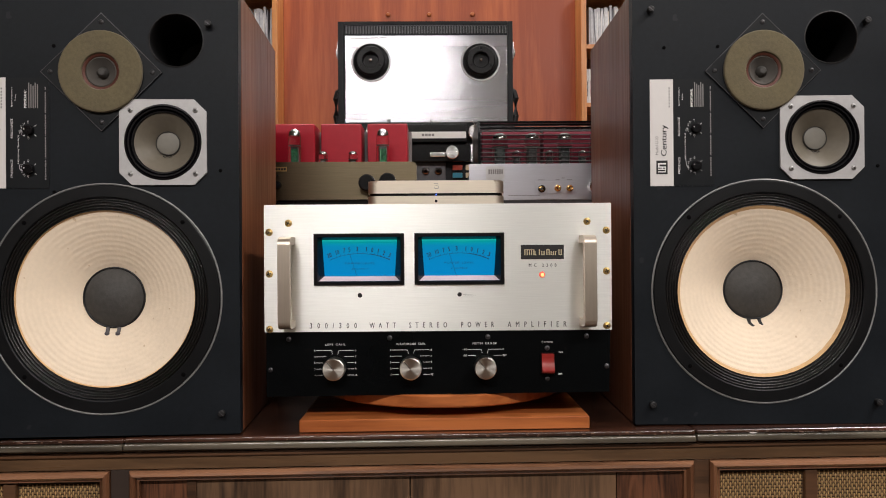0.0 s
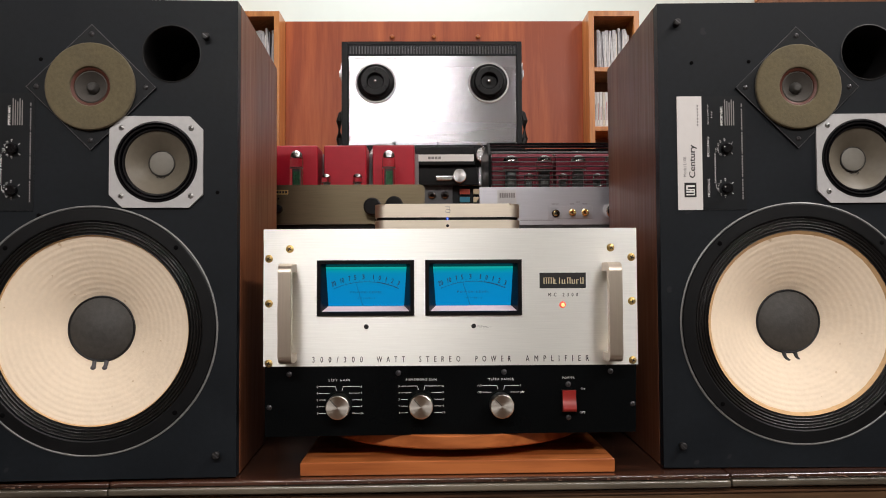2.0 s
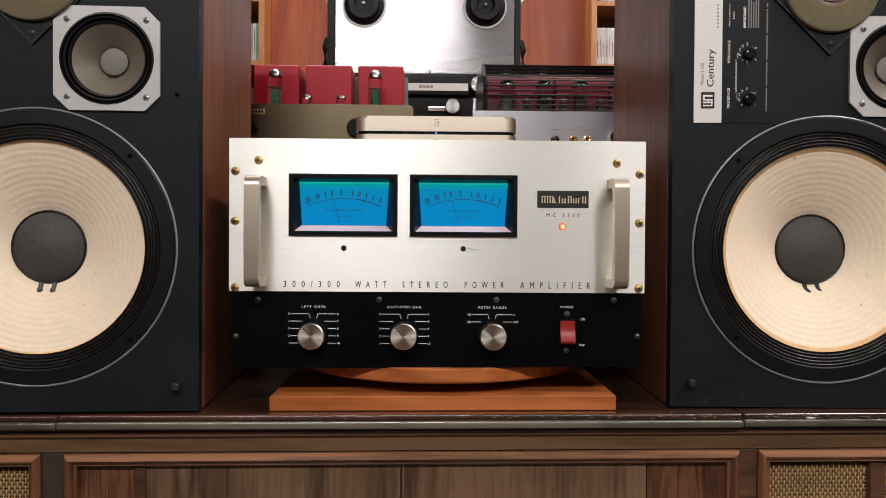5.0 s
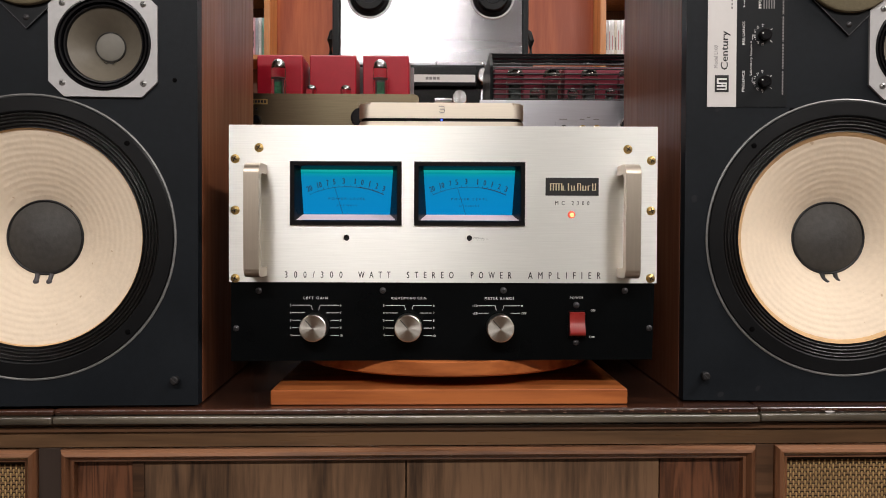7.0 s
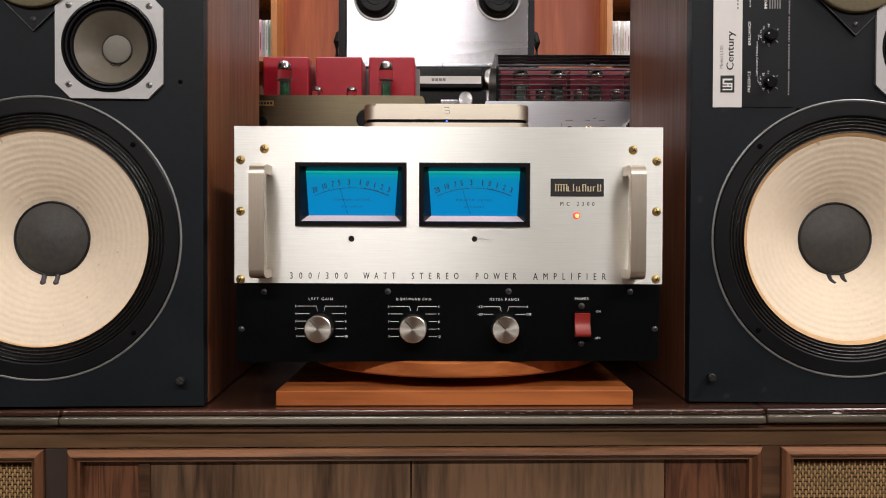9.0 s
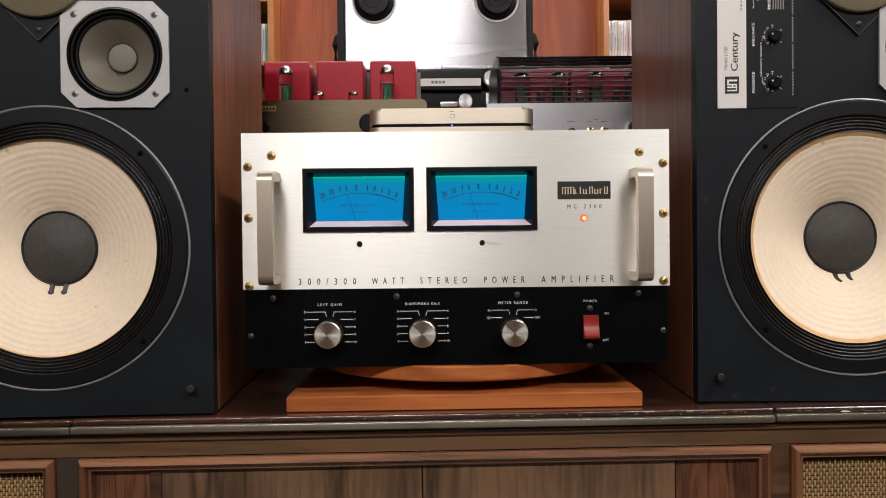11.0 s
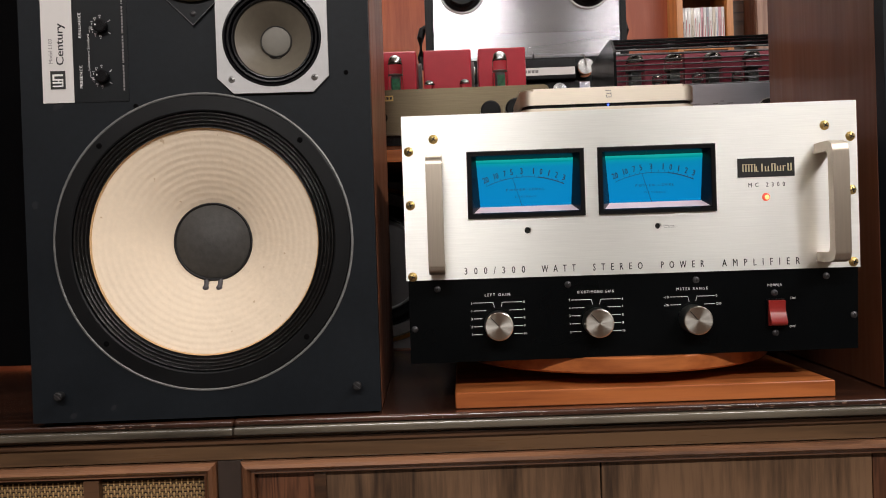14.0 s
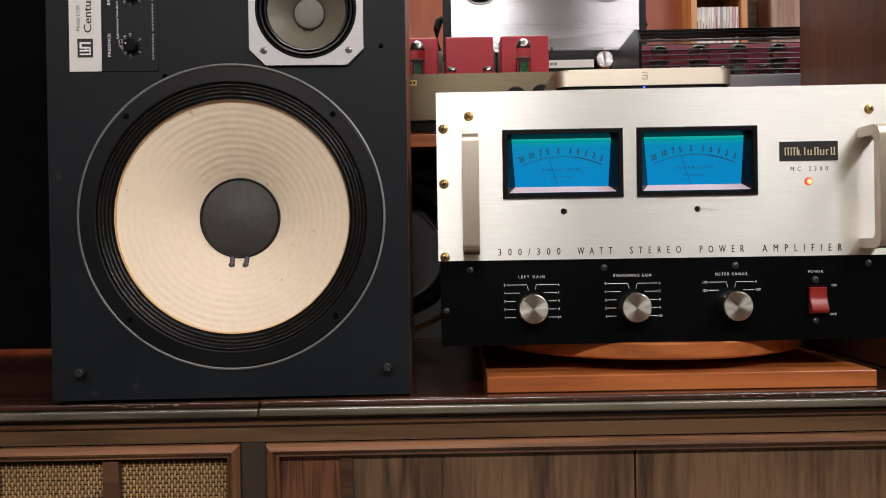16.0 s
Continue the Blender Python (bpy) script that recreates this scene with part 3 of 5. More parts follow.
def grille_cloth(x0, x1, parent):
    """Woven cloth: thick tan yarns lying across, held by short gold threads."""
    verts, faces, mats = [], [], []
    rows, cols = int(0.573 / 0.0046), int((x1 - x0) / 0.0062)

    def bar(ax, bx, y, ry, az, bz, mi, taper=0.6):
        k = len(verts)
        cz, cx = (az + bz) / 2, (ax + bx) / 2
        if bx - ax > bz - az:
            ring = [(y, az), (y - ry, cz - (cz - az) * taper), (y - ry, cz + (bz - cz) * taper), (y, bz)]
            verts.extend([(ax, p, q) for p, q in ring] + [(bx, p, q) for p, q in ring])
        else:
            ring = [(ax, y), (cx - (cx - ax) * taper, y - ry), (cx + (bx - cx) * taper, y - ry), (bx, y)]
            verts.extend([(p, q, az) for p, q in ring] + [(p, q, bz) for p, q in ring])
        for i in range(3):
            faces.append((k + i, k + i + 1, k + 5 + i, k + 4 + i))
            mats.append(mi)
        faces.append((k, k + 1, k + 2, k + 3))
        faces.append((k + 7, k + 6, k + 5, k + 4))
        mats.extend((mi, mi))
    rnd = random.Random(int(1000 * (x0 + 5)))
    for r in range(rows):
        z = 0.1305 + r * 0.0046
        j = rnd.uniform(-0.0003, 0.0003)
        segs = max(1, cols)
        for cidx in range(segs):
            ax = x0 + (x1 - x0) * cidx / segs
            bx = x0 + (x1 - x0) * (cidx + 1) / segs
            off = rnd.uniform(-0.0003, 0.0003)
            bar(ax, bx, -0.0032 + j, 0.0014, z + 0.0002 + off, z + 0.0031 + off, 0)
        for cidx in range(cols):
            xx = x0 + (cidx + 0.5 + (0.5 if r % 2 else 0.0)) * (x1 - x0) / cols + rnd.uniform(-0.0004, 0.0004)
            if xx + 0.001 < x1:
                bar(xx - 0.0009, xx + 0.0009, -0.0047, 0.0007, z - 0.0012, z + 0.0042 + rnd.uniform(-0.0004, 0.0004), 1)
    me = bpy.data.meshes.new("grille_cloth")
    base = BASE[parent.name]
    me.from_pydata([Vector(v) - base for v in verts], [], faces)
    me.materials.append(YARN)
    me.materials.append(YARN_GOLD)
    me.polygons.foreach_set("material_index", mats)
    ob = new("grille_cloth", me)
    ob.parent = parent
    tagged(ob, "woven tan and gold grille cloth", kind="stuff")


cabinet()

# ---- turntable board under the amplifier ----
board = thing("plinth_board", (0.008, 0.17, TOP), "orange-brown wooden board lying on the sideboard", "board")
slab = part("slab", box(-0.192, 0.2065, -0.0100, 0.35, TOP + 0.0006, 0.7799, 0.0022, 3), TEAK, board)
for v in slab.data.vertices:
    v.co.z += 0.0058 * (v.co.x + 0.008)
lazy = thing("lazy_susan", (0.006, 0.185, 0.7795), "round orange-brown wooden turntable under the amplifier", "turntable")
part("bearing", upright([(0.0, 0.0), (0.07, 0.0), (0.07, 0.0138), (0.0, 0.0138)], 0.006, 0.180, 0.7795, 32), DARK_METAL, lazy)
part("disc", upright([(0.0, 0.0), (0.188, 0.0), (0.190, 0.002), (0.190, 0.0160), (0.188, 0.0175), (0.0, 0.0175)], 0.006, 0.180, 0.7934, 96), TEAK, lazy)


# ---- power amplifier ----
def power_amplifier():
    a = thing("power_amplifier", (0.0, 0.2, 0.8110), "silver and black power amplifier with two blue meters", "amplifier")
    body = part("chassis", box(-0.214, 0.214, 0.0125, 0.40, 0.8112, 1.0675, 0.002), SATIN_BLACK, a)
    for i in range(10):
        part("vent_fin", box(-0.2145 - 0.006, -0.2142, 0.06 + i * 0.03, 0.066 + i * 0.03, 0.84, 1.05), SATIN_BLACK, body)
    meters = [(-0.172, -0.047), (-0.033, 0.0915)]
    mz0, mz1 = 0.9625, 1.0342
    holes = [rect(x0 + 0.003, x1 - 0.003, mz0 + 0.003, mz1 - 0.003) for x0, x1 in meters]
    holes += [circle(-0.109, 0.9485, 0.0034, 20), circle(0.0293, 0.9487, 0.0032, 20), circle(0.144, 0.9755, 0.0044, 20)]
    face = part("faceplate", pierced(rect(-0.2405, 0.2405, 0.8985, 1.0745), holes, 0.0, 0.0055), SILVER, a, "brushed champagne-silver faceplate")
    part("lower_faceplate", pierced([(-0.2385, 0.8092), (0.2365, 0.8122), (0.2385, 0.8983), (-0.2385, 0.8983)], [], 0.0015, 0.0058), PLATE_BLACK, a, "black control panel").data.materials[0] = SATIN_BLACK
    part("hole_liner", lathe([(0.0, 0.0058), (0.0044, 0.0058)], -0.109, 0.9485, 0, 16), RUBBER, face)
    part("hole_liner", lathe([(0.0, 0.0058), (0.0044, 0.0058)], 0.0293, 0.9487, 0, 16), RUBBER, face)
    # scratches beside the second hole
    part("scratch", bars([(0.033, 0.046, 0.9483, 0.9486), (0.036, 0.049, 0.9465, 0.9467), (0.034, 0.040, 0.9492, 0.9494), (0.040, 0.052, 0.9476, 0.94775)], -0.0001), INK_GREY, face)
    for x0, x1 in meters:
        m = part("meter", bezel(x0, x1, mz0, mz1), GLOSS_BLACK, a, "black bezel round a blue backlit dial")
        ix0, ix1, iz0, iz1 = x0 + 0.0103, x1 - 0.0103, mz0 + 0.0118, mz1 - 0.0088
        part("dial", box(ix0 - 0.0006, ix1 + 0.0006, 0.0092, 0.0112, iz0 - 0.0006, iz1 + 0.0006), METER, m, "blue backlit dial")
        slope = bmesh.new()
        q = [(x0 + 0.0056, -0.0022, mz0 + 0.0050), (x1 - 0.0056, -0.0022, mz0 + 0.0050), (ix1 - 0.0026, 0.0088, iz0 + 0.0006), (ix0 + 0.0026, 0.0088, iz0 + 0.0006)]
        top = [slope.verts.new(p) for p in q]
        low = [slope.verts.new((p[0], p[1] + 0.0006, p[2] - 0.0008)) for p in q]
        slope.faces.new(top)
        slope.faces.new(low[::-1])
        for i in range(4):
            slope.faces.new((top[i], low[i], low[(i + 1) % 4], top[(i + 1) % 4]))
        part("lower_slope", slope, METER_SLOPE, m)
        cx, w = (ix0 + ix1) / 2, ix1 - ix0
        # scale: an arc, its ticks and its numbers
        r, cz = 0.1005, iz0 + 0.0318 - 0.1005
        pts = []
        for k in range(25):
            t = radians(90 + 24.6 - 49.2 * k / 24)
            pts.append((cx + r * math.cos(t), cz + r * math.sin(t)))
        arc = bmesh.new()
        for (xa, za), (xb, zb) in zip(pts, pts[1:]):
            th = 0.0005 if xa < cx + 0.014 else 0.0010
            arc.faces.new([arc.verts.new(p) for p in ((xa, 0.0089, za), (xb, 0.0089, zb), (xb, 0.0089, zb + th), (xa, 0.0089, za + th))])
        for deg in (24, 18.6, 15, 11.6, 9, 5, 1.6, -2.5, -6, -8.4, -11.5, -14, -16.5, -20, -23.4):
            t = radians(90 + deg)
            xa, za = cx + r * math.cos(t), cz + r * math.sin(t)
            xb, zb = cx + (r + 0.0026) * math.cos(t), cz + (r + 0.0026) * math.sin(t)
            arc.faces.new([arc.verts.new(p) for p in ((xa - 0.00015, 0.0089, za), (xa + 0.00015, 0.0089, za), (xb + 0.00015, 0.0089, zb), (xb - 0.00015, 0.0089, zb))])
        part("scale", arc, METER_INK, m)
        for body_text, deg in (("20", 23.4), ("10", 17), ("7", 11.8), ("5", 7.8), ("3", 2), ("1", -5), ("0", -9.4), ("1", -14), ("2", -18.5), ("3", -23)):
            t = radians(90 + deg)
            xa, za = cx + (r + 0.0036) * math.cos(t), cz + (r + 0.0036) * math.sin(t)
            part("scale_number", lettering(body_text, xa, za, 0.0089, 0.0062, {"1": 0.0008, "10": 0.0047, "20": 0.0058}.get(body_text, 0.0026), "middle", deg * 0.8, heavy=0.0003), METER_INK, m)
        part("dial_words", lettering("POWER LEVEL", cx, iz0 + 0.0172, 0.0089, 0.0025, 0.041, "middle", 0, 1.6), METER_INK, m)
        part("dial_words", lettering("DECIBELS", cx, iz0 + 0.0100, 0.0089, 0.0017, 0.022, "middle", 0, 1.6), METER_INK, m)
        part("needle", tube([(cx - 0.004, 0.0080, iz0 + 0.0005), (cx - 0.0135, 0.0078, iz0 + 0.031)], 0.00022, 5), METER_INK, m)
    # handles
    for s in (-1, 1):
        x = 0.2035 if s > 0 else -0.2060
        path = [(0.005, 0.9055), (-0.030, 0.9055), (-0.0385, 0.9080), (-0.042, 0.9150), (-0.042, 1.0180), (-0.0385, 1.0260), (-0.030, 1.0295), (0.005, 1.0295)]
        inner = [(0.005, 0.9155), (-0.025, 0.9155), (-0.0285, 0.9170), (-0.0305, 0.9210), (-0.0305, 1.0120), (-0.0285, 1.0170), (-0.025, 1.0190), (0.005, 1.0190)]
        bm = bmesh.new()
        for xx in (x - 0.0082, x + 0.0082):
            for p in path:
                bm.verts.new((xx, *p))
            for p in inner:
                bm.verts.new((xx, *p))
        bm.verts.ensure_lookup_table()
        n = len(path)
        for i in range(n - 1):
            bm.faces.new([bm.verts[k] for k in (i, i + 1, n + i + 1, n + i)])
            bm.faces.new([bm.verts[2 * n + k] for k in (i, i + 1, n + i + 1, n + i)][::-1])
            bm.faces.new([bm.verts[k] for k in (i, 2 * n + i, 2 * n + i + 1, i + 1)])
            bm.faces.new([bm.verts[k] for k in (n + i, n + i + 1, 3 * n + i + 1, 3 * n + i)])
        long_edges = [e for e in bm.edges if abs(e.verts[0].co.x - e.verts[1].co.x) < 1e-6 and len(e.link_faces) == 2 and e.calc_face_angle(0) > 1.2]
        bmesh.ops.bevel(bm, geom=long_edges, offset=0.0012, segments=2, affect="EDGES")
        h = part("handle", bm, HANDLE, a, "champagne metal grab handle", 50)
    for x, z in ((-0.2335, 1.0365), (-0.2335, 0.9790), (-0.2335, 0.9025), (-0.2068, 1.0490), (0.2335, 1.0365), (0.2335, 0.9800), (0.2335, 0.9040), (0.2068, 1.0490)):
        part("brass_screw", screw(x, z, 0.0, 0.0051, turn=20 + 700 * z % 90), [BRASS, INK_BLACK], face)
    for x, z in ((-0.2075, 0.8885), (-0.068, 0.8893), (0.068, 0.8898), (0.205, 0.8898), (-0.233, 0.8462), (0.233, 0.8478), (0.1503, 0.8735), (0.1503, 0.8312)):
        part("black_screw", screw(x, z, 0.0015, 0.0036, turn=35 + 900 * x % 90), [DARK_METAL, INK_BLACK], a)
    # pilot lamp, name badge
    pilot = part("pilot_lamp", lathe([(0.0024, -0.0020), (0.0034, -0.0012), (0.0041, 0.0002), (0.0043, 0.002)], 0.144, 0.9755, 0.0, 24), LED_RIM, a, "glowing red pilot lamp")
    part("filament", lathe([(0.0, -0.0024), (0.0014, -0.0023), (0.0026, -0.0018)], 0.1442, 0.9751, 0.0, 16), LED_RED, pilot, "bright orange core")
    badge = part("badge", box(0.1145, 0.1742, -0.0006, 0.0002, 0.9968, 1.0168), INK_BLACK, a, "black badge with pale gold lettering")
    lines = []
    for k, (x, w) in enumerate(((0.1195, 0.0125), (0.1335, 0.0040), (0.1395, 0.0022), (0.1430, 0.0058), (0.1500, 0.0048), (0.1558, 0.0052), (0.1618, 0.0040), (0.1668, 0.0055))):
        z1 = 1.0118 if k not in (1, 3, 5, 6) else 1.0093
        for t in range(max(1, round(w / 0.0027))):
            xx = x + t * 0.0031
            lines.append((xx, xx + 0.0013, 1.0025, z1 - 0.0012))
        if w > 0.003:
            lines.append((x, x + w - 0.0008, 1.0025, 1.0032) if k % 2 else (x, x + w - 0.0008, z1 - 0.0019, z1 - 0.0012))
    part("badge_marks", bars(lines, -0.0006), LOGO_GOLD, badge)
    y = -0.0001
    part("type_lettering", lettering("MC 2300", 0.1255, 0.9862, y, 0.0046, 0.0382, "left", 0, 2.2, heavy=0.00015), INK_BLACK, face)
    for word, x0, x1 in (("300/300", -0.1778, -0.1128), ("WATT", -0.0955, -0.0590), ("STEREO", -0.0410, 0.0120), ("POWER", 0.0310, 0.0770), ("AMPLIFIER", 0.0955, 0.1775)):
        part("lettering", lettering(word, x0, 0.9033, y, 0.0074, x1 - x0 - 0.0005, "left", 0, 2.7, heavy=0.0002), INK_BLACK, face)
    # controls on the black panel
    y = 0.0014
    for x, title, tw, kind in ((-0.1435, "LEFT GAIN", 0.027, 1), (-0.0387, "RIGHT/MONO GAIN", 0.039, 1), (0.0635, "METER RANGE", 0.033, 2)):
        kz = 0.8487
        part("legend", lettering(title, x, 0.8793, y, 0.0029, tw, "middle", 0, 1.45), INK_WHITE, a)
        lines, rows = [], ((0.8725, 5, 6), (0.8640, 4, 7), (0.8555, 3, 8), (0.8470, 2, 9), (0.8385, 1, 10))
        if kind == 2:
            rows = ((0.8725, "-10", "0"), (0.8640, "-20", "OFF"))
        for k, (z, left, right) in enumerate(rows):
            near = 0.005 if k == 0 else (0.0125 if k == 1 else 0.0168)
            far = 0.0262 if kind == 1 else 0.0235
            lines += [(x - far, x - near, z - 0.00026, z + 0.00026), (x + near, x + far, z - 0.00026, z + 0.00026)]
            for t, s in ((left, -1), (right, 1)):
                t = str(t)
                part("legend", lettering(t, x + s * (far + 0.0012), z - 0.0013, y, 0.0026, (0.0005 if t == "1" else {1: 0.0015, 2: 0.0029, 3: 0.0056}[len(t)]), "right" if s < 0 else "left"), INK_WHITE, a)
        for line in lines:
            part("dial_line", bars([line], y), INK_WHITE, a)
        for s in (-1, 1):
            part("dial_line", tube([(x + s * 0.005, y - 0.0001, 0.8725), (x + s * 0.0035, y - 0.0001, 0.8672)], 0.00022, 4), INK_WHITE, a)
        knob = part("knob", lathe([(0.0, -0.0205), (0.0004, -0.0215), (0.0141, -0.0215), (0.0149, -0.0207), (0.0152, -0.004), (0.0152, 0.0)], x, kz, 0.0015, 64), KNOB, a, "turned nickel knob")
        k = bmesh.new()
        box(-0.00035, 0.00035, -0.0204, -0.0202, 0.0008, 0.0132, bm=k)
        k.transform(Matrix.Translation((x, 0.0, kz)) @ Matrix.Rotation(radians(-42), 4, "Y"))
        part("pointer_line", k, INK_BLACK, knob)
    part("legend", lettering("POWER", 0.1506, 0.8805, y, 0.0027, 0.0152, "middle", 0, 1.25), INK_WHITE, a)
    part("legend", lettering("ON", 0.1665, 0.8663, y, 0.0025, 0.0052), INK_WHITE, a)
    part("legend", lettering("OFF", 0.1650, 0.8362, y, 0.0025, 0.0066), INK_WHITE, a)
    sw = part("rocker_frame", box(0.1408, 0.1602, -0.001, 0.0015, 0.8368, 0.8672, 0.0006), SATIN_BLACK, a)
    bm = bmesh.new()
    prof = [(0.0, 0.8385), (-0.0085, 0.8400), (-0.0100, 0.8440), (-0.0058, 0.8520), (-0.0045, 0.8590), (-0.0052, 0.8655), (0.0, 0.8662)]
    for xx in (0.1421, 0.1591):
        for yy, zz in prof:
            bm.verts.new((xx, yy, zz))
    bm.verts.ensure_lookup_table()
    n = len(prof)
    for i in range(n):
        bm.faces.new([bm.verts[k] for k in (i, (i + 1) % n, n + (i + 1) % n, n + i)])
    bm.faces.new([bm.verts[i] for i in range(n)])
    bm.faces.new([bm.verts[n + i] for i in range(n)][::-1])
    part("rocker_switch", bm, RED_PLASTIC, sw, "red power rocker switch", 60)
    return a


def bezel(x0, x1, z0, z1):
    """A four-sided frame that stands proud and slopes in to the dial."""
    loops = [(0.0, 0.0, 0.0, 0.0, 0.0015), (0.0, 0.0, 0.0, 0.0, -0.0020), (0.0009, 0.0009, 0.0009, 0.0009, -0.0032), (0.0048, 0.0048, 0.0042, 0.0048, -0.0032), (0.0056, 0.0056, 0.005, 0.0055, -0.0024), (0.0103, 0.0103, 0.0118, 0.0088, 0.0092), (0.0103, 0.0103, 0.0118, 0.0088, 0.0110)]
    bm = bmesh.new()
    rings = []
    for l, r, b, t, y in loops:
        c = 0.0034 if y > 0.005 else 0.0
        rings.append([bm.verts.new(p) for p in ((x0 + l + c, y, z0 + b), (x1 - r - c, y, z0 + b), (x1 - r, y, z1 - t), (x0 + l, y, z1 - t))])
    for a, b in zip(rings, rings[1:]):
        for i in range(4):
            bm.faces.new((a[i], a[(i + 1) % 4], b[(i + 1) % 4], b[i]))
    return bm


power_amplifier()

# ---- music streamer on the amplifier ----
streamer = thing("music_streamer", (-0.002, 0.16, 1.0675), "champagne-coloured music streamer box on the amplifier", "streamer")


def rounded_slab(x0, x1, y0, y1, z0, z1, r, soft):
    pts = []
    for cx, cy, a0 in ((x1 - r, y0 + r, -90), (x1 - r, y1 - r, 0), (x0 + r, y1 - r, 90), (x0 + r, y0 + r, 180)):
        for k in range(9):
            t = radians(a0 + 90 * k / 8)
            pts.append((cx + r * math.cos(t), cy + r * math.sin(t)))
    bm = bmesh.new()
    low = [bm.verts.new((x, y, z0)) for x, y in pts]
    high = [bm.verts.new((x, y, z1)) for x, y in pts]
    bm.faces.new(low[::-1])
    f = bm.faces.new(high)
    for i in range(len(pts)):
        bm.faces.new((low[i], low[(i + 1) % len(pts)], high[(i + 1) % len(pts)], high[i]))
    bmesh.ops.bevel(bm, geom=list(f.edges), offset=soft, segments=3, affect="EDGES")
    return bm


part("lower_shell", rounded_slab(-0.1050, 0.1005, 0.090, 0.232, 1.0712, 1.0922, 0.0155, 0.001), NODE_SHELL, streamer)
part("groove", rounded_slab(-0.1025, 0.0980, 0.0925, 0.230, 1.0920, 1.0966, 0.0145, 0.0003), GLOSS_BLACK, streamer, "black groove round the box")
part("upper_shell", rounded_slab(-0.1050, 0.1005, 0.090, 0.232, 1.0962, 1.1152, 0.0155, 0.0025), NODE_SHELL, streamer)
part("status_light", lathe([(0.0, -0.0006), (0.0012, -0.0006), (0.0012, 0.001)], -0.002, 1.0943, 0.0922, 12), LED_BLUE, streamer, "blue status light")
part("sensor_window", lathe([(0.0, -0.0003), (0.0021, -0.0003), (0.0021, 0.001)], -0.002, 1.0842, 0.090, 16), GLOSS_BLACK, streamer)
mark = bmesh.new()
tube([(-0.0052, 0.0897, 1.1108), (0.0008, 0.0897, 1.1108), (0.0012, 0.0897, 1.1072), (-0.0040, 0.0897, 1.1072)], 0.0004, 5, mark)
tube([(0.0008, 0.0897, 1.1072), (0.0016, 0.0897, 1.1052), (0.0012, 0.0897, 1.1030), (-0.0040, 0.0897, 1.1028), (-0.0044, 0.0897, 1.1052)], 0.0004, 5, mark)
part("badge", mark, INK_GREY, streamer)
for x in (-0.085, 0.08):
    for yy in (0.115, 0.21):
        part("foot", upright([(0.0, 0.0), (0.008, 0.0), (0.008, 0.004), (0.0, 0.004)], x, yy, 1.0680, 12), RUBBER, streamer)


# ---- loudspeakers ----
W, H, D = 0.3642, 0.6045, 0.328


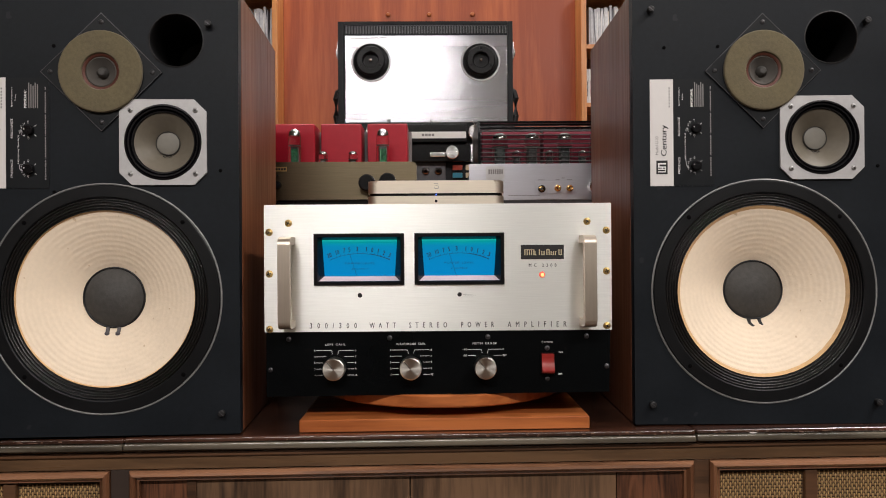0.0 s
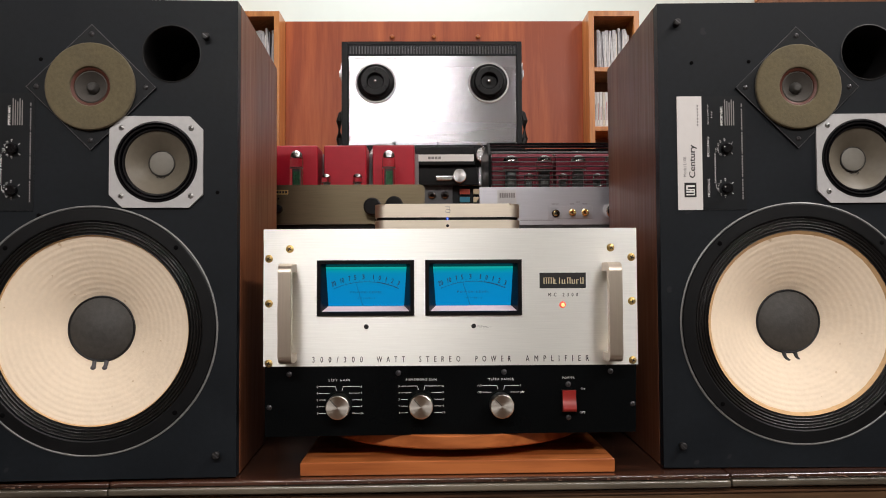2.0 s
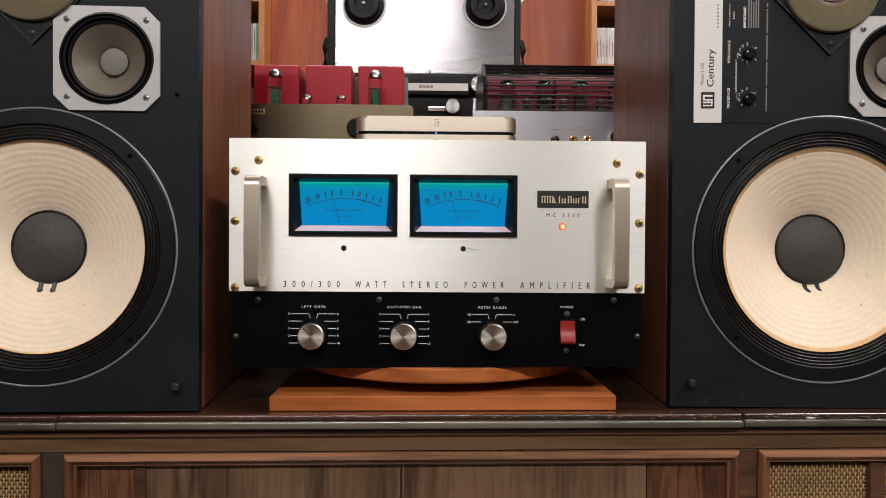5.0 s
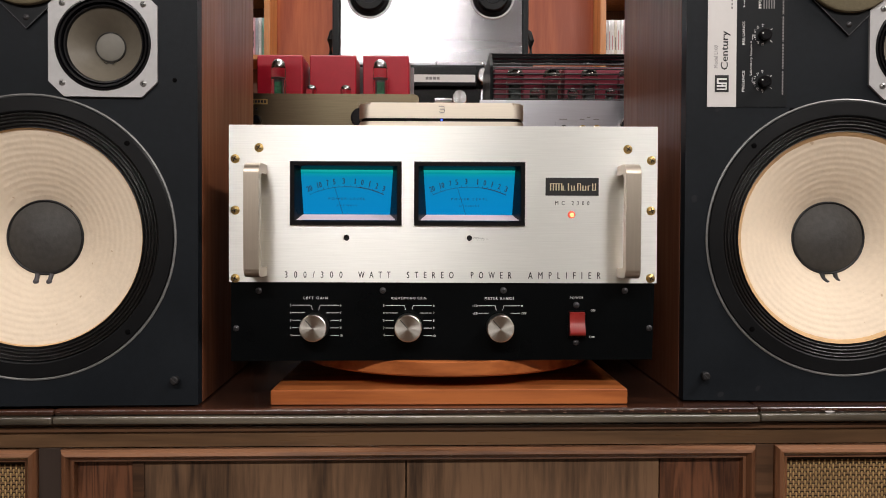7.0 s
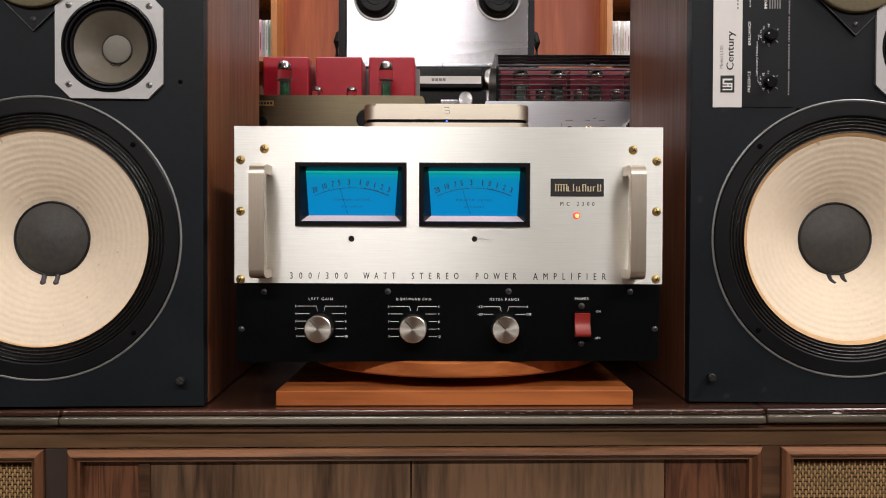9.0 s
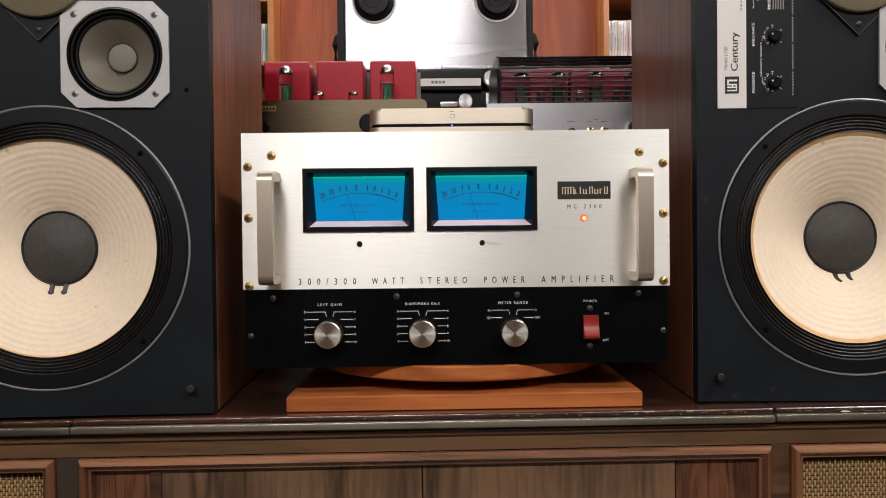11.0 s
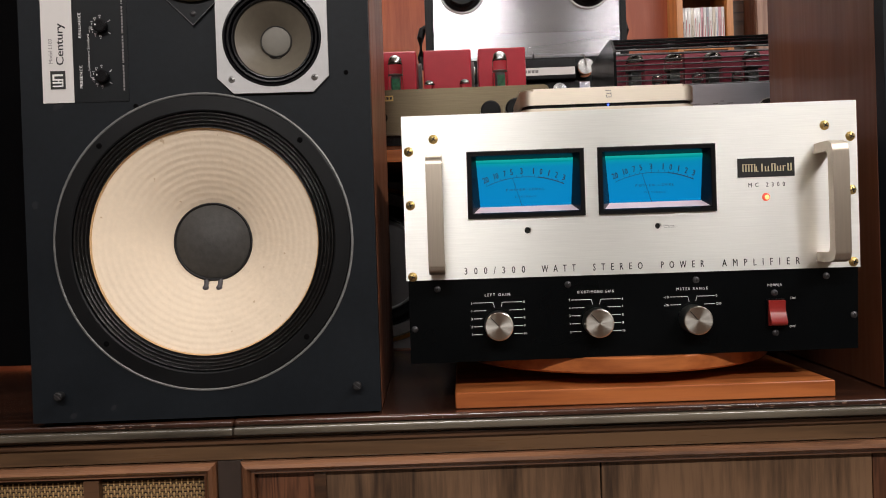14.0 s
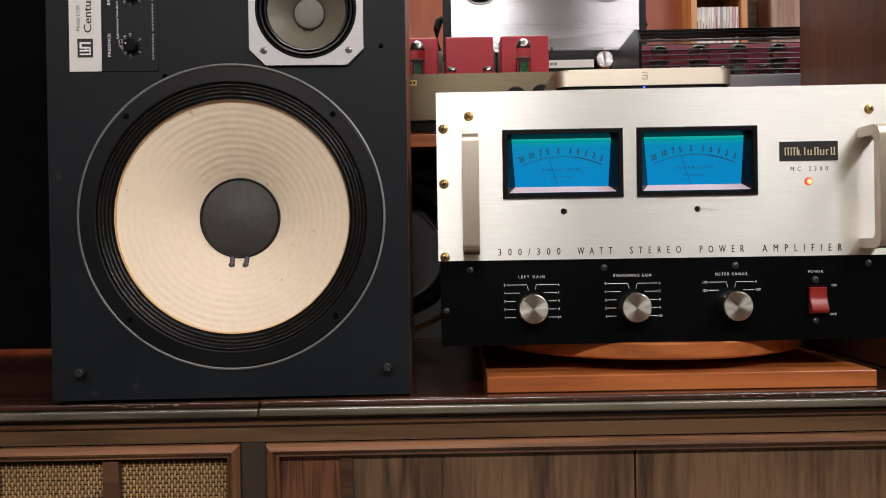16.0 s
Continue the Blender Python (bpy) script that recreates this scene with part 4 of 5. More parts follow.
def loudspeaker(fit, label):
    """One of the pair; fit: where its drivers, port and pegs sit on the baffle."""
    s = thing("loudspeaker", (0, 0, 0), label, "loudspeaker", "pair of loudspeakers")
    t = 0.019
    # a carcass open at the front, with real board thickness
    part("side_panel", box(0.0, t, 0.019, D, 0.0, H, 0.0006), WALNUT, s, "walnut-veneered side")
    part("side_panel", box(W - t, W, 0.019, D, 0.0, H, 0.0006), WALNUT, s, "walnut-veneered side")
    part("bottom_panel", box(t, W - t, 0.019, D, 0.0, t), WALNUT, s)
    part("top_panel", box(t, W - t, 0.019, D, H - t, H), WALNUT, s)
    part("back_panel", box(t, W - t, D - t, D, t, H - t), BAFFLE, s)
    (wx, wz), (mx, mz), (tx, tz), (px, pz) = fit["woofer"], fit["midrange"], fit["tweeter"], fit["port"]
    baffle = pierced(rect(0.0005, W - 0.0005, 0.0005, H - 0.0005), [circle(wx, wz, 0.146, 64), circle(mx, mz, 0.049, 40), circle(tx, tz, 0.022, 24), circle(px, pz, 0.0357, 48)], 0.0, 0.0188)
    part("baffle", baffle, BAFFLE, s, "matt black front board")
    part("port_tube", lathe([(0.0372, -0.0008), (0.0360, -0.0012), (0.0352, 0.0), (0.0348, 0.15), (0.0, 0.151)], px, pz, 0, 48), RUBBER, s, "black reflex port")
    # woofer
    woofer = part("woofer", lathe([(0.1535, 0.001), (0.1535, -0.0022), (0.1525, -0.0034), (0.1380, -0.0040), (0.1365, -0.0030), (0.1360, 0.004)], wx, wz, 0, 96), BASKET, s, "cream paper woofer in a black frame")
    part("rim", lathe([(0.1562, 0.0005), (0.1562, -0.0013), (0.1548, -0.0020), (0.1537, -0.0013), (0.1537, 0.0005)], wx, wz, 0, 128), RIM_LINE, woofer, "thin worn grey rim")
    prof = []
    for k in range(49):
        r = 0.1362 - (0.1362 - 0.1195) * k / 48
        prof.append((r, -0.0006 + 0.0020 * abs(math.sin(math.pi * 4.5 * k / 48)) * -1 + 0.0022 * k / 48))
    part("surround", lathe(prof, wx, wz, 0, 96), SURROUND, woofer, "black pleated surround")

    def cone_depth(r):
        k = (0.1195 - r) / (0.1195 - 0.0420)
        return 0.0026 + fit["cone_depth"] * (0.62 * k + 0.38 * k * k)
    prof = []
    for k in range(121):
        r = 0.1195 - (0.1195 - 0.0405) * k / 120
        u = (r - 0.0420) / 0.0775
        ripple = 0.00013 * math.sin(2 * math.pi * (r - 0.0420) / 0.0066) * (1 if 0.06 < u < 0.93 else 0)
        prof.append((r, cone_depth(r) + ripple))

    def wob(r, a):
        p = Vector((r * math.cos(a), r * math.sin(a), 0)) * 130
        return 0.00036 * noise.noise(p) + 0.00026 * noise.noise(p * 0.35)
    part("cone", lathe(prof, wx, wz, 0, 144, wobble=wob), PAPER_CONE, woofer, "cream ribbed paper cone", 80)
    part("cone_edge", lathe([(0.1203, 0.0016), (0.1195, 0.0006), (0.1187, 0.0011), (0.1187 - fit["edge"] * 0.5, 0.0022), (0.1187 - fit["edge"], cone_depth(0.1187 - fit["edge"]) + 0.0004)], wx, wz, 0, 96), PAPER_EDGE, woofer, "browned cone edge")
    y0 = cone_depth(0.0420)
    cap = part("dust_cap", lathe([(0.0, y0 - 0.0125), (0.010, y0 - 0.0121), (0.020, y0 - 0.0102), (0.030, y0 - 0.0070), (0.0375, y0 - 0.0032), (0.0410, y0 - 0.0003)], wx, wz, 0, 64, wobble=wob), DUST_CAP, woofer, "dark grey dust cap")
    part("glue_ring", lathe([(0.0402, y0 - 0.0014), (0.0414, y0 - 0.0022), (0.0427, y0 - 0.0014), (0.0430, y0 + 0.001)], wx, wz, 0, 64), RUBBER, cap)
    for dx, lean, drop in fit["tabs"]:
        lead = tube([(wx + dx, y0 - 0.0014, wz - 0.0415), (wx + dx + lean * 0.15, y0 - 0.0030, wz - 0.0415 - drop * 0.55), (wx + dx + lean, y0 - 0.0046, wz - 0.0415 - drop)], 0.0027, 8)
        lathe([(0.0, -0.0016), (0.0020, -0.0013), (0.0033, -0.0004), (0.0035, 0.0010)], wx + dx + lean, wz - 0.0415 - drop, y0 - 0.0052, 12, lead)
        part("lead_tab", lead, fit["tab_paint"], woofer, "dark glued lead-out tab")
    for a in (-1, 1):
        for b in (-1, 1):
            part("bolt_hole", lathe([(0.0030, -0.0036), (0.0028, -0.0042), (0.0018, -0.0045), (0.0, -0.0046)], wx + 0.1040 * a, wz + 0.1030 * b, 0, 20), GRILLE_CLOTH, woofer)
    # midrange
    h, c = 0.0579, 0.0165
    out = [(mx - h + c, mz - h), (mx + h - c, mz - h), (mx + h, mz - h + c), (mx + h, mz + h - c), (mx + h - c, mz + h), (mx - h + c, mz + h), (mx - h, mz + h - c), (mx - h, mz - h + c)]
    mid = part("midrange", pierced(out, [circle(mx, mz, 0.0515, 56)], -0.0034, 0.0), MID_FRAME, s, "midrange driver in a silver eight-sided frame")
    part("gasket", lathe([(0.0517, -0.0028), (0.0510, -0.0040), (0.0492, -0.0042), (0.0480, -0.0018), (0.0470, -0.0036), (0.0450, -0.0034), (0.0438, 0.0008), (0.0425, -0.0012), (0.0410, -0.0010), (0.0398, 0.0020)], mx, mz, 0, 64), GLOSS_BLACK, mid, "glossy black surround")
    prof = [(0.0400, 0.0018)] + [(0.0400 - 0.0250 * k / 20, 0.0018 + 0.0205 * (k / 20) ** 1.1) for k in range(1, 21)]
    part("cone", lathe(prof, mx, mz, 0, 64), MID_CONE, mid, "grey-beige cone")
    part("dust_cap", lathe([(0.0, 0.0172), (0.008, 0.0175), (0.0125, 0.0182), (0.0152, 0.0193), (0.0160, 0.0205)], mx + 0.0004, mz + fit["cap_lift"], 0, 48), MID_CAP, mid, "pale grey dust cap")
    part("cap_ring", lathe([(0.0154, 0.0190), (0.0160, 0.0183), (0.0167, 0.0190), (0.0168, 0.0215)], mx + 0.0004, mz + fit["cap_lift"], 0, 48), DUST_CAP, mid)
    part("lead_tab", tube([(mx - 0.0060, 0.0172, mz - 0.0162), (mx - 0.003, 0.0165, mz - 0.0180), (mx - 0.0005, 0.0170, mz - 0.0170), (mx + 0.003, 0.0165, mz - 0.0182), (mx + 0.0060, 0.0172, mz - 0.0164)], 0.0005, 6), RUBBER, mid)
    for a in (-1, 1):
        for b in (-1, 1):
            part("screw", screw(mx + 0.0431 * a, mz + 0.0430 * b, -0.0034, 0.0036, turn=30 * a + 17 * b), [SCREW_STEEL, INK_BLACK], mid)
    # tweeter
    q = 0.0795
    plate = [(tx, tz - q), (tx + q, tz), (tx, tz + q), (tx - q, tz)]
    tw = part("tweeter", pierced(plate, [circle(tx, tz, 0.0235, 40)], -0.003, 0.0), PLATE_BLACK, s, "tweeter on a black diamond plate")
    # thin paler strips along the four edges of the plate
    for i in range(4):
        (xa, za), (xb, zb) = plate[i], plate[(i + 1) % 4]
        part("plate_edge", tube([(xa, -0.0028, za), (xb, -0.0028, zb)], 0.0006, 6), DARK_METAL, tw, "thin paler plate edge")
    part("felt_ring", lathe([(0.0552, -0.0031), (0.0554, -0.0070), (0.0545, -0.0084), (0.0524, -0.0092), (0.0270, -0.0092), (0.0252, -0.0082), (0.0243, -0.0060), (0.0240, -0.001)], tx, tz, 0, 72), FOAM, tw, "olive-brown felt ring")
    part("ring", lathe([(0.0243, -0.0060), (0.0225, -0.0056), (0.0208, -0.0046), (0.0205, -0.002)], tx, tz, 0, 48), COPPER_RING, tw, "brown ring")
    part("cone", lathe([(0.0210, -0.0035), (0.0190, -0.0045), (0.0150, -0.0005), (0.0075, 0.0045)], tx, tz, 0, 40), FOAM_DARK, tw)
    part("dome", lathe([(0.0, -0.0045), (0.004, -0.0038), (0.0065, -0.0012), (0.0078, 0.0035)], tx, tz, 0, 32), DUST_CAP, tw)
    for a, b in ((0, 1), (1, 0), (0, -1), (-1, 0)):
        part("screw", screw(tx + 0.0672 * a, tz + 0.0675 * b, -0.003, 0.0034, turn=45), [DARK_METAL, INK_BLACK], tw)
    # grille pegs and small holes
    for x, z in fit["pegs"]:
        peg = part("grille_peg", lathe([(0.0, -0.0100), (0.0034, -0.0100), (0.0045, -0.0092), (0.0047, -0.0055), (0.0038, -0.0045), (0.0040, 0.001)], x, z, 0, 20), RUBBER, s, "dark grille peg")
        k = bmesh.new()
        box(-0.0042, 0.0042, -0.0103, -0.0096, -0.0006, 0.0006, bm=k)
        k.transform(Matrix.Translation((x, 0.0, z)) @ Matrix.Rotation(radians(40), 4, "Y"))
        part("slot", k, DARK_METAL, peg)
    for x, z in ((0.0445, 0.5250), (0.1190, 0.5260), (0.1190, 0.3290), (0.3390, 0.3580)):
        part("plug", lathe([(0.0, -0.0008), (0.0014, -0.0010), (0.0024, -0.0006), (0.0026, 0.0003)], x, z, 0, 12), GRILLE_CLOTH, s)
    # control panel and label
    lx0, lx1, lz0, lz1 = 0.0240, 0.0562, fit["label"], fit["label"] + 0.1485
    label = part("label", box(lx0, lx1, -0.0010, 0.0, lz0, lz1), LABEL_WHITE, s, "silvery white maker's label")
    panel = part("control_panel", box(lx1 + 0.0002, 0.1128, -0.0008, 0.0, lz0, lz1), PLATE_BLACK, s, "black control panel with two level knobs")
    y = -0.0010
    logo = part("logo", box(0.0323, 0.0478, y - 0.0003, y, 0.3485, 0.3675), INK_BLACK, label, "black square logo")
    part("logo_marks", bars([(0.0345, 0.0455, 0.3620, 0.3640), (0.0345, 0.0365, 0.3575, 0.3640), (0.0345, 0.0455, 0.3575, 0.3592), (0.0345, 0.0455, 0.3545, 0.3562), (0.0400, 0.0412, 0.3545, 0.3592), (0.0443, 0.0455, 0.3510, 0.3592), (0.0345, 0.0455, 0.3510, 0.3524)], y - 0.0003), INK_WHITE, logo)
    part("lettering", lettering("Century", 0.0492, 0.3735, y, 0.0105, 0.0432, "left", 90, heavy=0.0004), INK_BLACK, label)
    part("lettering", lettering("Model L100", 0.0352, 0.3755, y, 0.0040, 0.0255, "left", 90), INK_GREY, label)
    part("small_print", bars([(0.0500, 0.0516, 0.4415 + 0.0042 * k, 0.4440 + 0.0042 * k) for k in range(7)], y), INK_GREY, label)
    y = -0.0008
    part("lettering", lettering("PRESENCE", 0.0655, 0.3490, y, 0.0029, 0.0235, "left", 90), INK_WHITE, panel)
    part("lettering", lettering("BRILLIANCE", 0.0655, 0.4015, y, 0.0029, 0.0260, "left", 90), INK_WHITE, panel)
    part("lettering", lettering("Laboratory Standard", 0.0742, 0.3675, y, 0.0030, 0.0375, "left", 90), INK_WHITE, panel)
    part("bracket", bars([(0.0738, 0.0741, 0.3600, 0.3660), (0.0738, 0.0770, 0.3598, 0.3601), (0.0738, 0.0741, 0.4070, 0.4125), (0.0738, 0.0770, 0.4124, 0.4127)], y), INK_WHITE, panel)
    part("lettering", lettering("IMPORTANT:", 0.0835, 0.4420, y, 0.0032, 0.0245, "left", 90, heavy=0.0003), INK_WHITE, panel)
    part("lettering", lettering("System Impedance", 0.0655, 0.4435, y, 0.0021, 0.0260, "left", 90), INK_WHITE, panel)
    part("lettering", lettering("8 ohms", 0.0700, 0.4520, y, 0.0021, 0.0085, "left", 90), INK_WHITE, panel)
    part("small_print", bars([(0.0858 + 0.0028 * k, 0.0872 + 0.0028 * k, 0.4420, 0.4760 - 0.002 * (k % 3)) for k in range(5)], y), INK_GREY, panel)
    part("small_print", bars([(0.1072, 0.1088, 0.3455 + 0.0034 * k + (0.0018 if k % 9 == 8 else 0), 0.3482 + 0.0034 * k) for k in range(37)], y), INK_GREY, panel)
    for z in (0.3600, 0.4120):
        cx = 0.0870
        knob = part("level_knob", lathe([(0.0, -0.0072), (0.0055, -0.0072), (0.0066, -0.0064), (0.0068, 0.0)], cx, z, -0.0008, 28), GLOSS_BLACK, panel)
        part("pointer_dot", lathe([(0.0, -0.0003), (0.0008, -0.0003), (0.0008, 0.0)], cx - 0.004, z + 0.001, -0.0080, 10), INK_WHITE, knob)
        for word, deg in (("-3", 262), ("-2", 230), ("-1", 202), ("0", 180), ("+1", 158), ("+2", 130), ("+3", 98)):
            t = radians(deg)
            part("legend", lettering(word, cx + 0.0108 * math.cos(t) + 0.001, z + 0.0108 * math.sin(t) - 0.0014, y, 0.0024, 0.0035 if len(word) > 1 else 0.0016, "left", 90), INK_WHITE, panel)
        tick = bmesh.new()
        for deg in (40, -40):
            t = radians(deg)
            tube([(cx + 0.0085 * math.cos(t), y - 0.0001, z + 0.0085 * math.sin(t)), (cx + 0.0118 * math.cos(t), y - 0.0001, z + 0.0118 * math.sin(t))], 0.00025, 4, tick)
        part("tick", tick, INK_WHITE, panel)
    return s


LEFT_FIT = dict(woofer=(0.1848, 0.1850), midrange=(0.2633, 0.3962), tweeter=(0.1824, 0.4906), port=(0.2806, 0.5350), cone_depth=0.0335, edge=0.0007, cap_lift=0.0012,
                label=0.3343, pegs=((0.0250, 0.5795), (0.3246, 0.5563), (0.0308, 0.0295), (0.3400, 0.0292)), tabs=((-0.0085, -0.0004, 0.0085), (0.0068, -0.0010, 0.0088)), tab_paint=GREY_RUBBER)
RIGHT_FIT = dict(woofer=(0.1800, 0.1850), midrange=(0.2612, 0.3978), tweeter=(0.1803, 0.4912), port=(0.2758, 0.5370), cone_depth=0.0385, edge=0.0042, cap_lift=0.0020,
                 label=0.3320, pegs=((0.0248, 0.5768), (0.3232, 0.5585), (0.0236, 0.0292), (0.3345, 0.0310)), tabs=((-0.0068, 0.0050, 0.0115), (0.0082, 0.0048, 0.0110)), tab_paint=RUBBER)
left_speaker = loudspeaker(LEFT_FIT, "black-fronted walnut loudspeaker with a cream woofer, grille removed")
right_speaker = loudspeaker(RIGHT_FIT, "black-fronted walnut loudspeaker, its cream woofer browned at the edge")
tl = radians(2.7)
left_speaker.matrix_world = pose(-0.2715 - 0.363 * math.cos(tl), -0.0150 - 0.363 * math.sin(tl), TOP + 0.0006, 0, 0, 2.7)
right_speaker.matrix_world = pose(0.2722, 0.003, TOP + 0.0034, 0, 0, -1.4)
for x in (0.03, W - 0.03):
    for y in (0.05, D - 0.04):
        part("foot", upright([(0.0, -0.0035), (0.013, -0.0035), (0.013, 0.0004), (0.0, 0.0004)], x, y, 0.0, 16), RUBBER, left_speaker)

# ---- rack behind, with what stands on it ----
SHELF = 1.081
rack = thing("equipment_rack", (0.0, 0.75, 0.0), "red-brown wooden equipment rack behind the sideboard", "rack")
part("top_shelf", box(-0.78, 0.78, 0.35, 1.22, SHELF - 0.019, SHELF, 0.0015), TEAK, rack)
for x in (-0.78, -0.01, 0.761):
    part("upright", box(x, x + 0.019, 0.49, 1.21, 0.0, SHELF - 0.0195, 0.001), CASE_WOOD, rack)
part("lower_shelf", box(-0.76, -0.0105, 0.50, 1.20, 0.738, 0.757, 0.001), CASE_WOOD, rack)
part("lower_shelf", box(0.0095, 0.760, 0.50, 1.20, 0.738, 0.757, 0.001), CASE_WOOD, rack)
part("back_board", box(-0.78, 0.78, 1.2105, 1.22, 0.0, SHELF - 0.0195), CASE_WOOD, rack)

# a dark loudspeaker stored under the shelf
store = thing("stored_loudspeaker", (-0.335, 0.62, 0.757), "dark grey loudspeaker kept inside the rack", "loudspeaker")
part("box", box(-0.53, -0.14, 0.512, 0.76, 0.7575, 1.045, 0.002), GREY_BAFFLE, store)
part("frame_ring", lathe([(0.1262, 0.0), (0.1262, -0.006), (0.124, -0.009), (0.108, -0.010), (0.106, -0.004)], -0.325, 0.902, 0.512, 72), GREY_BAFFLE, store, "grey cast frame")
part("rim", lathe([(0.1335, 0.0), (0.1335, -0.004), (0.1270, -0.010), (0.1262, 0.0)], -0.325, 0.902, 0.512, 72), BRASS, store, "thin brass rim")
part("surround", lathe([(0.106, -0.004), (0.101, -0.011), (0.094, -0.014), (0.087, -0.011), (0.080, -0.001)], -0.325, 0.902, 0.512, 64), GLOSS_BLACK, store, "glossy black rubber surround")
part("trim_ring", lathe([(0.080, -0.001), (0.0775, -0.004), (0.0755, -0.003), (0.0750, 0.0)], -0.325, 0.902, 0.512, 64), SCREW_STEEL, store, "thin bright ring")
part("cone", lathe([(0.075, 0.0), (0.04, 0.012), (0.03, 0.008), (0.0, 0.004)], -0.325, 0.902, 0.512, 64), RUBBER, store)


def valve(x, y, z, r, h, parent, print_on=True):
    """A glass valve: base, clear bulb, plates and a silvered top."""
    t = part("valve", upright([(0.0, 0.0), (r * 0.95, 0.0), (r * 0.95, 0.012), (0.0, 0.012)], x, y, z, 24), RUBBER, parent, "glass vacuum tube")
    part("plates", box(x - r * 0.42, x + r * 0.42, y - r * 0.30, y + r * 0.30, z + 0.014, z + h * 0.60, 0.0008), TUBE_INNER, t)
    part("getter_top", upright([(r * 0.95, h * 0.84), (r * 0.93, h * 0.88), (r * 0.80, h * 0.94), (r * 0.45, h * 0.985), (0.0, h)], x, y, z, 28), GETTER, t, "silvered top")
    part("bulb", upright([(r * 0.92, 0.0125), (r, 0.018), (r, h * 0.82), (r * 0.96, h * 0.839)], x, y, z, 28), TUBE_GLASS, t)
    part("mica", upright([(0.0, h * 0.62), (r * 0.88, h * 0.62), (r * 0.88, h * 0.635), (0.0, h * 0.635)], x, y, z, 24), MID_CAP, t)
    if print_on:
        part("printed_mark", box(x - r * 0.35, x + r * 0.55, y - r * 0.68, y - r * 0.64, z + 0.016, z + h * 0.54), TUBE_PRINT, t, "green printed mark")
    return t


# ---- valve amplifier with red transformer covers ----
va = thing("valve_amplifier", (-0.255, 0.52, SHELF), "valve amplifier with bronze faceplate and red transformer covers", "amplifier")
fp = rounded_slab(-0.475, -0.037, -1.178, -1.1075, 0.385, 0.391, 0.008, 0.0012)
for v in fp.verts:
    v.co = (v.co.x, v.co.z, -v.co.y)
for v in fp.verts:
    v.co.y = 0.391 - (v.co.y - 0.385)
front = part("faceplate", fp, DARK_BRONZE, va, "smoked bronze faceplate")
part("lower_strip", box(-0.465, -0.047, 0.392, 0.40, 1.0915, 1.107, 0.001), GLOSS_BLACK, va)
part("chassis", box(-0.462, -0.050, 0.3915, 0.67, 1.1075, 1.1660, 0.002), SATIN_BLACK, va)
for x in (-0.43, -0.08):
    for yy in (0.43, 0.63):
        part("foot", upright([(0.0, 0.0), (0.014, 0.0), (0.014, 0.0265), (0.0, 0.0265)], x, yy, SHELF, 16), RUBBER, va)
for x0, x1 in ((-0.332, -0.250), (-0.2375, -0.1535), (-0.1415, -0.0585)):
    cov = part("transformer_cover", box(x0, x1, 0.540, 0.612, 1.1665, 1.2750, 0.0035, 3), RED_LACQUER, va, "glossy crimson transformer cover")
    part("core", box(x0 + 0.004, x1 + 0.0065, 0.613, 0.632, 1.1665, 1.2690, 0.001), INK_GREY, cov, "grey iron core")
for x in (-0.283, -0.1065):
    valve(x, 0.490, 1.1662, 0.0128, 0.0905, va)
for x in (-0.226, -0.1665):
    valve(x, 0.490, 1.1662, 0.0092, 0.046, va, False)
for x, z, r in ((-0.129, 1.1375, 0.0155), (-0.0905, 1.1400, 0.0155)):
    part("knob", lathe([(0.0, -0.020), (r * 0.86, -0.020), (r, -0.018), (r, 0.0)], x, z, 0.385, 32), GLOSS_BLACK, va)
part("knob", lathe([(0.0, -0.010), (0.006, -0.010), (0.0075, -0.008), (0.0075, 0.0)], -0.2965, 1.1345, 0.385, 24), GLOSS_BLACK, va)
part("toggle", lathe([(0.0, -0.004), (0.0016, -0.004), (0.0016, 0.0)], -0.2965, 1.1530, 0.385, 10), CHROME, va)
part("badge", box(-0.312, -0.2795, 0.3835, 0.385, 1.1605, 1.1690, 0.0004), BRASS, va, "small brass nameplate")
part("badge_marks", bars([(-0.310 + 0.005 * k, -0.3065 + 0.005 * k, 1.1628, 1.1668) for k in range(6)], 0.3835), INK_BLACK, va)

# ---- valve amplifier with a caged top ----
ca = thing("caged_valve_amplifier", (0.28, 0.56, SHELF), "silver valve amplifier with wine-red covers behind a black bar cage", "amplifier")
plate = part("faceplate", box(0.0640, 0.500, 0.440, 0.446, 1.1085, 1.1790, 0.0012), WARM_SILVER, ca, "brushed silver faceplate")
part("lower_trim", box(0.068, 0.496, 0.4425, 0.450, 1.0990, 1.1083, 0.001), DARK_METAL, ca)
part("chassis", box(0.072, 0.492, 0.4465, 0.72, 1.1000, 1.1760, 0.002), SATIN_BLACK, ca)
for x in (0.11, 0.455):
    for yy in (0.48, 0.68):
        part("foot", upright([(0.0, 0.0), (0.014, 0.0), (0.014, 0.0195), (0.0, 0.0195)], x, yy, SHELF, 16), RUBBER, ca)
nb = part("nameplate", box(0.0965, 0.1325, 0.4392, 0.4405, 1.1480, 1.1740), MID_FRAME, ca, "pale nameplate")
part("name_marks", bars([(0.1015 + 0.0042 * k, 0.1045 + 0.0042 * k, 1.1590, 1.1680) for k in range(7)], 0.4392), INK_GREY, nb)
part("socket_panel", box(0.1915, 0.2735, 0.4385, 0.4405, 1.1195, 1.1435, 0.0012), WARM_SILVER, ca)
part("headphone_socket", lathe([(0.0072, 0.0), (0.0072, -0.0025), (0.0050, -0.0030), (0.0046, 0.0), (0.0, 0.0)], 0.2050, 1.1295, 0.4385, 24), GLOSS_BLACK, ca)
